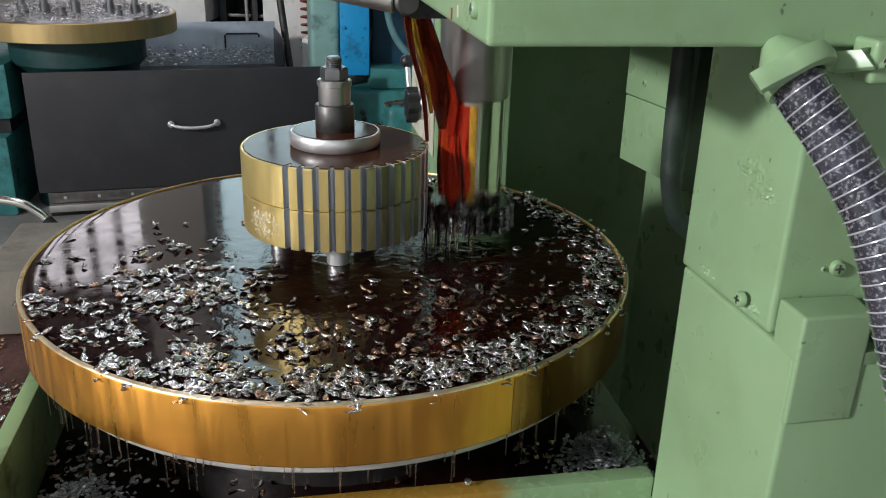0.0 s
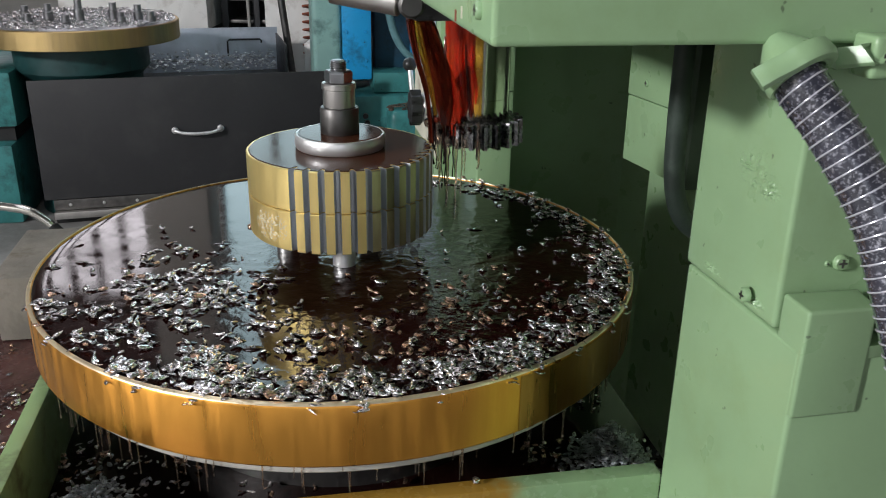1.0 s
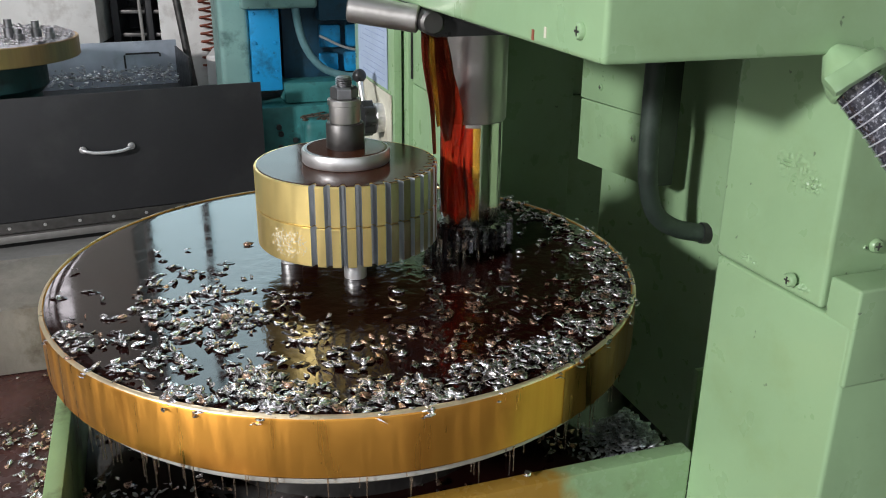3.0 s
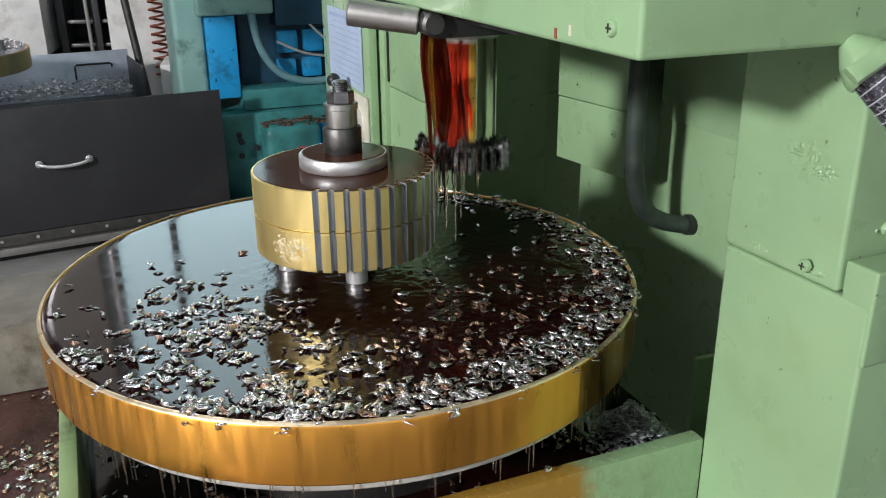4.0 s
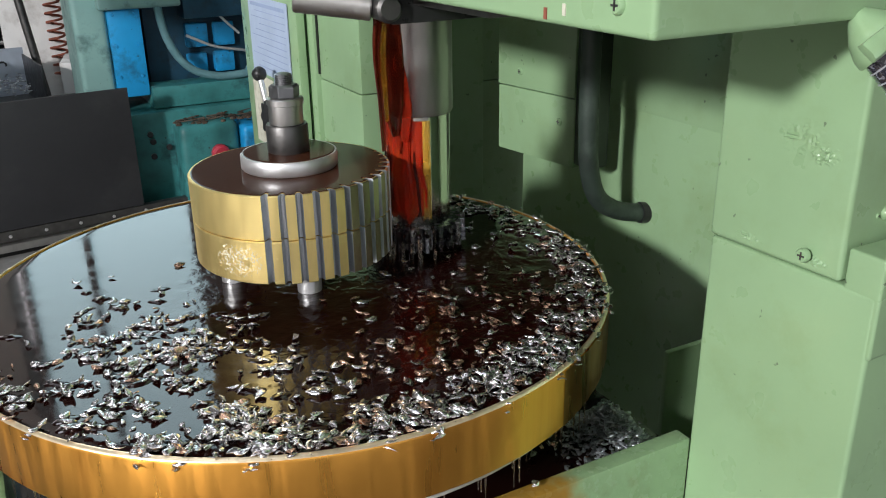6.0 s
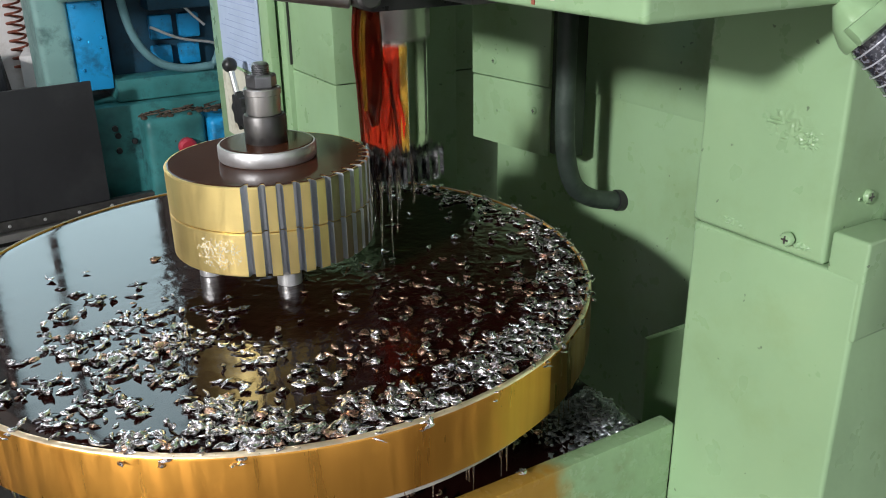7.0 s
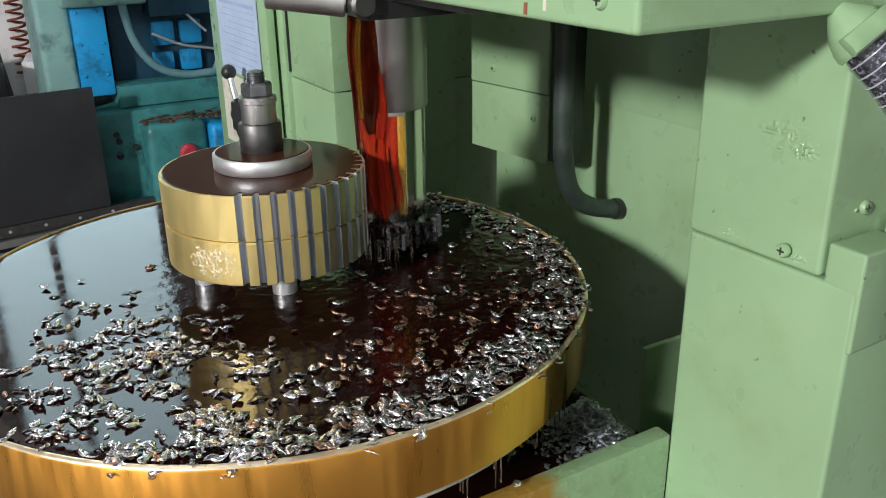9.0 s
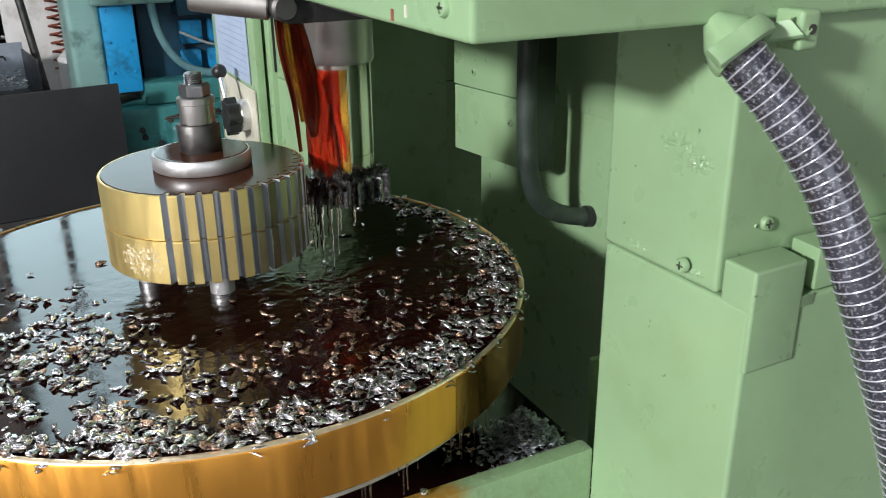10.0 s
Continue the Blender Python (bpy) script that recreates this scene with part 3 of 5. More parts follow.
def work():
    c = (WC.x, WC.y, 0)
    low = blank(BZ[0], BZ[1] - 0.0007, "lower golden steel gear blank with teeth being cut")
    top = blank(BZ[1] + 0.0007, BZ[2], "upper golden steel gear blank under a clamp washer")
    # pale streaks laid on the lower blank, painting a whitish glare
    fm = bmesh.new()
    grid = {}
    for i in range(91):
        for j in range(57):
            a = radians(-146 + 30 * i / 90)
            z = BZ[0] + 0.004 + 0.054 * j / 56
            r = BR + 0.0003 + 0.0012 * abs(noise.noise(Vector((i * 0.3, j * 0.3, 5))))
            grid[i, j] = fm.verts.new((WC.x + r * math.cos(a), WC.y + r * math.sin(a), z))
    for i in range(90):
        for j in range(56):
            e = 1 - ((i - 47) / 44) ** 2 - ((j - 32) / 28) ** 2
            line = abs(noise.noise(Vector((i * 0.13, j * 0.15, 1.5))) + 0.5 * noise.noise(Vector((i * 0.30, j * 0.32, 4.5))))
            if e > 0.05 and (line < 0.085 + 0.16 * max(0, e - 0.35)):
                fm.faces.new((grid[i, j], grid[i + 1, j], grid[i + 1, j + 1], grid[i, j + 1]))
    bmesh.ops.delete(fm, geom=[v for v in fm.verts if not v.link_faces], context="VERTS")
    part("glare_patch", finish(fm), M_GLARE, low, "pale streaks painted for a whitish glare")
    film = bmesh.new()
    edge = blank_outline(BR, 0.0125, 0.0052)
    n = len(edge)
    ri, ro = [], []
    for i, (a, r) in enumerate(edge):
        q = r - 0.0042 + 0.0010 * noise.noise(Vector((i * 0.35, 2.0, 0)))
        ro.append(film.verts.new((WC.x + q * math.cos(a), WC.y + q * math.sin(a), BZ[2] + 0.0003)))
        ri.append(film.verts.new((WC.x + (q - 0.002) * math.cos(a), WC.y + (q - 0.002) * math.sin(a), BZ[2] + 0.0010)))
    for i in range(n):
        k = (i + 1) % n
        film.faces.new((ro[i], ro[k], ri[k], ri[i]))
    mid = film.verts.new((WC.x, WC.y, BZ[2] + 0.0010))
    for i in range(n):
        film.faces.new((ri[i], ri[(i + 1) % n], mid))
    part("oil_film", finish(film, smooth=False), M_OILTOP, top, "brown oil film lying on the blank")
    a = thing("work_arbor", (WC.x, WC.y, BZ[2]), "stacked steel clamp washer, sleeves, nut and stud", "work clamp")
    z = BZ[2] + 0.0015
    part("clamp_washer", finish(lathe([(0, z), (0.0735, z), (0.0755, z + 0.003), (0.0755, z + 0.021), (0.0738, z + 0.0232), (0.0, z + 0.0232)], 90, c)), M_STEEL, a, "bright turned steel washer")
    part("washer_oil", finish(lathe([(0.0, z + 0.0240), (0.066, z + 0.0240), (0.069, z + 0.0239), (0.0712, z + 0.0233)], 60, c)), M_OILTOP, a, "brown oil pooled on the washer")
    part("lower_sleeve", finish(lathe([(0, 1.096), (0.0315, 1.096), (0.0325, 1.098), (0.0325, 1.138), (0.031, 1.1405), (0, 1.1405)], 48, c)), M_DARKSTEEL, a, "dark knurled sleeve")
    part("upper_sleeve", finish(lathe([(0, 1.141), (0.026, 1.141), (0.0265, 1.143), (0.0265, 1.1705), (0.0285, 1.1715), (0.0285, 1.1795), (0.027, 1.181), (0, 1.181)], 48, c)), M_TURNED, a, "grey steel sleeve with a collar")
    bm = lathe([(0, 1.1815), (0.0225, 1.1815), (0.0235, 1.184), (0.0235, 1.198), (0.0205, 1.2015), (0, 1.2015)], 6, c)
    part("nut", finish(bm, 0.001, smooth=False), M_NUT, a, "hexagon nut")
    bm = bmesh.new()
    prof = [(0, 1.195)]
    zz = 1.195
    while zz < 1.2145:
        prof += [(0.0138, zz), (0.0138, zz + 0.0008), (0.0118, zz + 0.0016), (0.0118, zz + 0.0022)]
        zz += 0.003
    prof += [(0.0128, zz), (0.0095, zz + 0.002), (0, zz + 0.002)]
    part("stud", finish(lathe(prof, 32, c, bm)), M_NUT, a, "threaded stud end")
    for i, (x, y) in enumerate(((-0.178, 1.358), (-0.290, 1.442), (-0.150, 1.500), (-0.262, 1.498))):
        bm = lathe([(0, 0.880), (0.0195, 0.880), (0.0195, 0.930), (0.018, 0.9355), (0, 0.9355)], 28, (x, y, 0))
        solo("support_pin", finish(bm), M_STEEL, "short bright steel pin under the blank", "support pin", "pins under the blank")


work()


# ---- metal chips ----
def chips(name, places, material, label, size=0.011, zlift=0.002, seed=1, flat=1.0):
    """Curled, ridged shavings with a fat end and a tail, at the given places (x, y, z)."""
    rng = np.random.default_rng(seed)
    n = len(places)
    P = np.asarray(places)
    K, Q = 9, 6
    L = size * rng.uniform(0.5, 1.2, n)
    W = L * rng.uniform(0.40, 0.80, n)
    s = np.linspace(0, 1, K)
    bend, lift = rng.uniform(0.2, 2.4, n) * rng.choice([-1, 1], n), rng.uniform(-0.6, 1.5, n)
    ang = bend[:, None] * (s[None] - 0.4)
    up = lift[:, None] * (s[None] - 0.5)
    step = L[:, None] / (K - 1)
    x = np.cumsum(np.cos(ang) * np.cos(up) * step, 1)
    y = np.cumsum(np.sin(ang) * step, 1)
    z = np.cumsum(np.sin(up) * step, 1)
    x, y = x - x.mean(1, keepdims=True), y - y.mean(1, keepdims=True)
    fat = rng.uniform(0.25, 0.5, n)[:, None]
    taper = np.where(s[None] < fat, np.sqrt(np.clip(1 - ((fat - s[None]) / fat) ** 2, 0.06, 1)), np.clip(1 - ((s[None] - fat) / (1 - fat)) ** 1.5, 0.07, 1))
    ridge = 1 + 0.22 * np.sin(s[None] * rng.uniform(14, 26, n)[:, None] + rng.uniform(0, 6, n)[:, None])
    half = W[:, None] * taper * 0.5
    roll = rng.normal(0, 0.5, n)[:, None] + rng.uniform(-0.9, 0.9, n)[:, None] * (s[None] - 0.5)
    pts = np.zeros((n, K, Q, 3))
    cup = (rng.uniform(0.10, 0.60, n) * rng.choice([-1, 1, 1, 1], n))[:, None]
    for q in range(Q):
        w = 2 * math.pi * q / Q
        a, b = math.cos(w) * half, half * ridge * (math.sin(w) * (0.42 if math.sin(w) > 0 else 0.15) - cup * math.cos(w) ** 2)
        a, b = a * np.cos(roll) - b * np.sin(roll), a * np.sin(roll) + b * np.cos(roll)
        pts[:, :, q, 0] = x - np.sin(ang) * a
        pts[:, :, q, 1] = y + np.cos(ang) * a
        pts[:, :, q, 2] = z + b
    yaw, pit = rng.uniform(0, 6.283, n), rng.normal(0, 0.15, n)
    pts = pts.reshape(n, -1, 3)
    cy, sy, cz, sz = np.cos(pit), np.sin(pit), np.cos(yaw), np.sin(yaw)
    X, Y, Z = pts[..., 0], pts[..., 1], pts[..., 2]
    X, Z = X * cy[:, None] + Z * sy[:, None], -X * sy[:, None] + Z * cy[:, None]
    X, Y = X * cz[:, None] - Y * sz[:, None], X * sz[:, None] + Y * cz[:, None]
    Z = (Z - Z.min(axis=1, keepdims=True) * 0.75) * flat
    co = np.stack([X, Y, Z], -1) + P[:, None, :] + np.array([0, 0, zlift])
    co = co.reshape(-1, 3)
    faces = []
    for i in range(n):
        b = i * K * Q
        for k in range(K - 1):
            for q in range(Q):
                r = (q + 1) % Q
                faces.append((b + k * Q + q, b + (k + 1) * Q + q, b + (k + 1) * Q + r, b + k * Q + r))
    me = bpy.data.meshes.new(name)
    at = Vector((float(P[:, 0].mean()), float(P[:, 1].mean()), float(P[:, 2].min())))
    me.from_pydata([tuple(v) for v in co - np.array(at)], [], faces)
    me.polygons.foreach_set("use_smooth", [True] * len(me.polygons))
    me.materials.append(material)
    ob = new(name, me)
    ob.location = at
    return tagged(ob, label, "metal chips", kind="stuff")


def table_density(a, r):
    """How thick the chips lie: a in degrees from the side near the operator, positive to the right; r in metres."""
    front = math.exp(-((a - 8) / 56) ** 2)
    ringw = 0.75 * math.exp(-((r - 0.37) / 0.13) ** 2) + 1.0 * math.exp(-((r - 0.47) / 0.045) ** 2)
    d = front * ringw
    d += 0.6 * math.exp(-((a + 48) / 30) ** 2) * math.exp(-((r - 0.27) / 0.10) ** 2)
    d += 1.0 * math.exp(-((a - 72) / 48) ** 2) * math.exp(-((r - 0.47) / 0.035) ** 2)
    d += 0.35 * math.exp(-((a - 140) / 25) ** 2) * math.exp(-((r - 0.47) / 0.04) ** 2)
    d += 1.1 * math.exp(-((a - 6) / 44) ** 2) * math.exp(-((r - 0.475) / 0.035) ** 2)
    d += 0.10 if -30 < a < 75 else 0.035 if a < 150 and a > 0 else 0.0
    d += 0.5 * math.exp(-((a + 45) / 30) ** 2) * math.exp(-((r - 0.36) / 0.11) ** 2)
    if a < -68 and r > 0.36:
        d *= 0.25
    if abs(a + 6) < 20 and r < 0.40:
        d *= 0.4
    if 14 < a <= 62 and r < 0.43:
        d *= 0.6
    if a > 62 and r < 0.42:
        d *= 0.35
    return d


def oil_beads(places):
    """Low swellings of oil where it climbs round the floating chips."""
    rng = random.Random(17)
    vs, fs = [], []
    for x, y, z in places:
        if rng.random() < 0.72 or math.hypot(x - TC.x, y - TC.y) > 0.485:
            continue
        a, b, h = rng.uniform(0.008, 0.019), rng.uniform(0.006, 0.010), rng.uniform(0.0012, 0.0032)
        w = rng.uniform(-0.5, 0.5)
        o = len(vs)
        for ring, (k, zz) in enumerate(((1.0, 0.0), (0.86, 0.45), (0.5, 0.85))):
            for i in range(12):
                t = 2 * math.pi * i / 12
                px, py = a * k * math.cos(t), b * k * math.sin(t)
                vs.append((x - TC.x + px * math.cos(w) - py * math.sin(w), y - TC.y + px * math.sin(w) + py * math.cos(w), h * zz - 0.0004))
        vs.append((x - TC.x, y - TC.y, h - 0.0004))
        for r in (0, 12):
            for i in range(12):
                j = (i + 1) % 12
                fs.append((o + r + i, o + r + j, o + r + 12 + j, o + r + 12 + i))
        for i in range(12):
            fs.append((o + 24 + i, o + 24 + (i + 1) % 12, o + 36))
    me = bpy.data.meshes.new("oil_beads")
    me.from_pydata(vs, [], fs)
    for f in me.polygons:
        f.use_smooth = True
    me.materials.append(M_OIL)
    ob = new("oil_beads", me)
    ob.location = (TC.x, TC.y, TZ)
    tagged(ob, "dark swellings of oil round the floating chips", "oil", kind="stuff")


def scatter_table():
    rng = random.Random(11)
    bright, brown = [], []
    # tufts that hang over the rim
    for a in (-62, -47, -29, -24, -15, -14, 3, 9, 10, 21, 33, 38, 47, 58, 66):
        th = radians(-90 + a)
        for k in range(4):
            r = TR + 0.003 - 0.006 * k
            bright.append((TC.x + r * math.cos(th + 0.008 * k), TC.y + r * math.sin(th + 0.008 * k), TZ - 0.010 + 0.005 * k))
    while len(bright) + len(brown) < 1750:
        a, r = rng.uniform(-180, 180), 0.507 * math.sqrt(rng.random())
        if r < 0.10:
            continue
        th = radians(-90 + a)
        x, y = TC.x + r * math.cos(th), TC.y + r * math.sin(th)
        clump = (0.35 if a > 12 else 0.14) + 1.5 * max(0, noise.noise(Vector((x * 17, y * 17, 3.1))) + 0.2)
        if rng.random() < table_density(a, r) * clump * 0.8:
            warm = 0.62 if (2 < a < 75 and r < 0.42) else 0.10
            z = TZ + (0.003 * rng.random() if r < 0.47 else 0.008 * rng.random())
            (brown if rng.random() < warm else bright).append((x, y, z))
    chips("metal_chips", bright, M_CHIP, "bright curled steel chips floating in oil on the table", 0.0192, -0.0005, 1, 0.85)
    oil_beads(bright)
    chips("oily_metal_chips", brown, M_CHIPBROWN, "brown oily curled steel chips on the table", 0.0170, -0.0005, 2, 0.85)


scatter_table()


# ---- tray round the table ----
def tray():
    t = thing("chip_tray", (-0.15, 1.35, 0.3), "green painted steel chip tray below the table", "chip tray")
    f0 = Vector((0.304, 0.985, 0))
    corner = f0 - U * 0.905
    part("front_wall", finish(obox(corner.x, corner.y, 0.90, 0.028, 0.32, 0.732), 0.004), M_TRAYFRONT, t, "green wall streaked with orange oil")
    l0 = corner + V * 0.03
    part("left_wall", finish(obox(l0.x, l0.y, 0.026, 1.05, 0.32, 0.732), 0.004), M_GREEN_WORN, t)
    b = corner + V * 0.031 + U * 0.028
    part("tray_floor", finish(obox(b.x, b.y, 0.98, 1.05, 0.585, 0.60)), M_OIL, t, "tray floor covered with dark oil")
    rng = random.Random(4)
    low, pile, lpile = [], [], []
    for i in range(2600):
        u, v = rng.uniform(0.0, 0.95), rng.uniform(0.0, 0.9)
        p = b + U * u + V * v
        if noise.noise(Vector((p.x * 9, p.y * 9, 7))) + 0.1 > rng.random() * 0.7:
            low.append((p.x, p.y, 0.600 + 0.01 * rng.random()))
    pc = Vector((0.268, 1.16, 0))
    for i in range(1300):
        dx, dy = max(-0.09, min(0.09, rng.gauss(0, 0.032))), max(-0.11, min(0.11, rng.gauss(0, 0.042)))
        h = 0.085 * math.exp(-(dx / 0.055) ** 2 - (dy / 0.07) ** 2)
        pile.append((pc.x + dx, pc.y + dy, 0.600 + h * (0.75 + 0.3 * rng.random())))
    lc = corner + U * 0.10 + V * 0.14
    for i in range(1100):
        dx, dy = rng.gauss(0, 0.045), rng.gauss(0, 0.08)
        h = 0.07 * math.exp(-(dx / 0.06) ** 2 - (dy / 0.1) ** 2)
        q = lc + U * dx + V * dy
        if (q - corner).dot(U) > 0.035 and (q - corner).dot(V) > 0.035:
            lpile.append((q.x, q.y, 0.600 + h * (0.75 + 0.3 * rng.random())))
    chips("bright_tray_chips", low[::2], M_CHIP, "bright steel chips lying in the oily tray", 0.018, 0.0, 13)
    chips("tray_chips", low[1::2], M_CHIPBROWN, "dark oily steel chips lying in the tray", 0.015, 0.0, 3)
    chips("chip_heap", pile, M_BLUECHIP, "heap of fine silvery steel chips in the tray", 0.013, 0.0, 4)
    chips("chip_heap", lpile, M_BLUECHIP, "heap of fine silvery steel chips in the tray corner", 0.012, 0.0, 6)
    p = Vector((0.040, 0.952, 0.733))
    chips("loose_chip", [tuple(p), (p.x + 0.003, p.y + 0.002, p.z + 0.004)], M_CHIP, "small bright chip lying on the tray's edge", 0.013, 0.0, 8)
    # pan and block beyond the tray
    g = corner - U * 0.006
    pan = thing("drip_pan", (g.x - 0.14, g.y + 0.4, 0.52), "dark red-brown oily drip pan strewn with chips", "drip pan")
    part("pan_floor", finish(obox(g.x + V.x * -0.3, g.y + V.y * -0.3, -0.285, 1.56, 0.52, 0.55), 0.003), M_OILFLOOR, pan)
    solo("drip_pan_stand", finish(obox(g.x - 0.03, g.y - 0.25, -0.22, 1.45, FLOOR, 0.519), 0.003), M_DARKSTEEL, "dark steel stand carrying the drip pan", "stand")
    sp = []
    for i in range(2200):
        q = g - U * (0.012 + 0.25 * rng.random() ** 2.0) + V * rng.uniform(-0.2, 0.9)
        if noise.noise(Vector((q.x * 6, q.y * 6, 2))) + 0.15 > rng.random() * 0.8:
            sp.append((q.x, q.y, 0.551))
    chips("pan_chips", sp[::2], M_CHIPBROWN, "oily brown steel chips strewn over the drip pan", 0.016, 0.0, 9)
    chips("bright_pan_chips", sp[1::2], M_CHIP, "bright steel chips strewn over the drip pan", 0.017, 0.0, 10)
    e0 = g - U * 0.286 - V * 0.3
    part("edge_strip", finish(obox(e0.x, e0.y, -0.006, 1.56, 0.52, 0.556), 0.002), M_WHITE, pan, "thin white edge strip along the pan")
    # machine base beside the pan, modelled as a plain block
    k = Vector((-0.72, 1.715, 0))
    solo("machine_base_block", finish(obox(k.x, k.y, -0.262, 0.31, 0.551, 0.70), 0.006), M_BLOCK, "worn brown-grey block of a machine base", "block")


tray()


# ---- the gear shaping machine ----
machine = thing("gear_shaper", (0.6, 1.6, FLOOR), "light green painted gear shaping machine with overhanging head", "gear shaper")


def machine_body():
    m = machine
    # lower side wall and back wall of the upright
    w0 = Vector((0.512, 2.123, 0))
    d = (Vector((0.602, 1.648, 0)) - w0).normalized()
    n = Vector((-d.y, d.x, 0))
    q0, q1 = w0 + d * 0.0, w0 + d * 1.25
    part("side_wall", finish(prism([(q1.x, q1.y), (q1.x + 0.5, q1.y + 0.1), (q0.x + 0.5, q0.y + 0.1), (q0.x, q0.y)], FLOOR, 1.9), 0.004), M_GREEN, m)
    b1 = w0 - U * 0.452
    part("back_block", finish(obox(b1.x, b1.y, 0.085, 0.55, FLOOR, 1.045), 0.006), M_GREEN, m)
    part("back_block", finish(obox(b1.x, b1.y - 0.003, 0.085, 0.55, 1.0465, 1.9), 0.006), M_GREEN, m)
    # wall set deeper than its seam suggests, so the back block shades it
    b2 = b1 + U * 0.087 + V * 0.33
    part("shade_recess_wall", finish(obox(b2.x, b2.y, 0.60, 0.20, FLOOR, 0.972), 0.004), M_GREEN, m)
    part("shade_recess_wall", finish(obox(b2.x, b2.y - 0.003, 0.60, 0.20, 0.9745, 1.9), 0.004), M_GREEN, m)
    # sloping cover plate on the side wall
    a = Vector((0.437, 2.108, 0))
    c = Vector((0.527, 1.860, 0))
    e = (c - a).normalized()
    nn = Vector((e.y, -e.x, 0))
    part("cover_plate", finish(prism([(a.x, a.y), (c.x, c.y), (c.x + 0.06, c.y + 0.02), (a.x + 0.12, a.y + 0.03)], 0.872, 1.034), 0.003), M_GREEN, m)
    part("cover_plate", finish(prism([(a.x - 0.002, a.y), (c.x - 0.002, c.y), (c.x + 0.06, c.y + 0.02), (a.x + 0.12, a.y + 0.03)], 1.0365, 1.9), 0.003), M_GREEN, m)
    for s in (0.30, 0.82):
        p = a.lerp(c, s)
        screw(m, (p.x, p.y, 1.075 - 0.10 * (s > 0.5)), (e.y, -e.x, 0), 0.009)
    f = w0 + d * 0.28 + Vector((-0.0045, -0.001, 0))
    g = f + d * 0.9
    part("seam_plate", finish(prism([(f.x, f.y), (g.x, g.y), (g.x + 0.05, g.y), (f.x + 0.05, f.y)], 1.04, 1.9), 0.0015), M_GREEN, m)
    # small gusset by the tray
    part("gusset", finish(obox(0.418, 1.236, 0.24, 0.012, 0.40, 0.719), 0.003), M_GREEN, m)
    # side cabinet behind with its operating panel
    s0 = Vector((0.018, 2.285, 0))
    part("side_cabinet", finish(obox(s0.x - 0.012, s0.y, 0.5, 0.62, FLOOR, 2.0), 0.006), M_GREEN, m)
    # black strip laid on for the shade in the gap beside the panel
    part("gap_shade_strip", finish(obox(s0.x - 0.004, s0.y - 0.003, 0.040, 0.004, 1.058, 1.9)), M_BLACK, m)
    o0 = Vector((-0.012, 2.31, 0))
    pan = part("operating_panel", finish(obox(o0.x - 0.018, o0.y, 0.022, 0.44, 0.60, 1.34), 0.003), M_GREEN, m)
    k = o0 - U * 0.020
    part("label", finish(obox(k.x + V.x * 0.06, k.y + V.y * 0.06, -0.0025, 0.33, 1.015, 1.225)), M_LABEL, pan, "pale blue instruction label with unreadable print")
    for i in range(11):
        r = 0.0012 if i else 0.005
        z = 1.205 - i * 0.017
        w = 0.29 if i == 0 else 0.22 + 0.07 * ((i * 7) % 3) / 2
        j = k - U * 0.0026
        part("print_bar", obox(j.x + V.x * 0.08, j.y + V.y * 0.08, -0.0006, w, z - r, z + r), M_INK, pan)
    part("cream_plate", finish(obox(k.x + V.x * 0.02, k.y + V.y * 0.02, -0.003, 0.39, 0.80, 1.005)), M_CREAM, pan, "stained cream plate behind the knob")
    kc = Vector((-0.05, 2.42, 0.925))
    part("knob_boss", finish(rod(kc + U * 0.03, kc - U * 0.035, 0.042, 32, 0.006)), M_STEEL, m, "turned steel boss")
    bm = bmesh.new()
    ax = -U
    mm = Matrix.Translation(kc - U * 0.035) @ ax.to_track_quat("Z", "Y").to_matrix().to_4x4()
    ring0, ring1 = [], []
    for i in range(48):
        rr = 0.046 + 0.006 * math.cos(i / 48 * 2 * math.pi * 8)
        x, y = rr * math.cos(i / 48 * 2 * math.pi), rr * math.sin(i / 48 * 2 * math.pi)
        ring0.append(bm.verts.new(mm @ Vector((x, y, 0))))
        ring1.append(bm.verts.new(mm @ Vector((x, y, 0.032))))
    bm.faces.new(ring0[::-1]), bm.faces.new(ring1)
    for i in range(48):
        bm.faces.new((ring0[i], ring0[(i + 1) % 48], ring1[(i + 1) % 48], ring1[i]))
    part("knob", finish(bm, 0.003), M_BLACK, m, "black fluted hand knob")
    lv = kc - U * 0.055 + Vector((0, 0, 0.0))
    tip = Vector((-0.118, 2.46, 1.038))
    lever = part("lever", finish(rod(lv, tip, 0.008, 14)), M_STEEL, m, "short steel lever")
    part("lever_ball", finish(lathe([(0.02 * math.sin(math.pi * i / 14), 0.02 - 0.02 * math.cos(math.pi * i / 14)) for i in range(15)], 24, tip - Vector((0, 0, 0.02)))), M_BLACK, lever, "black ball handle")


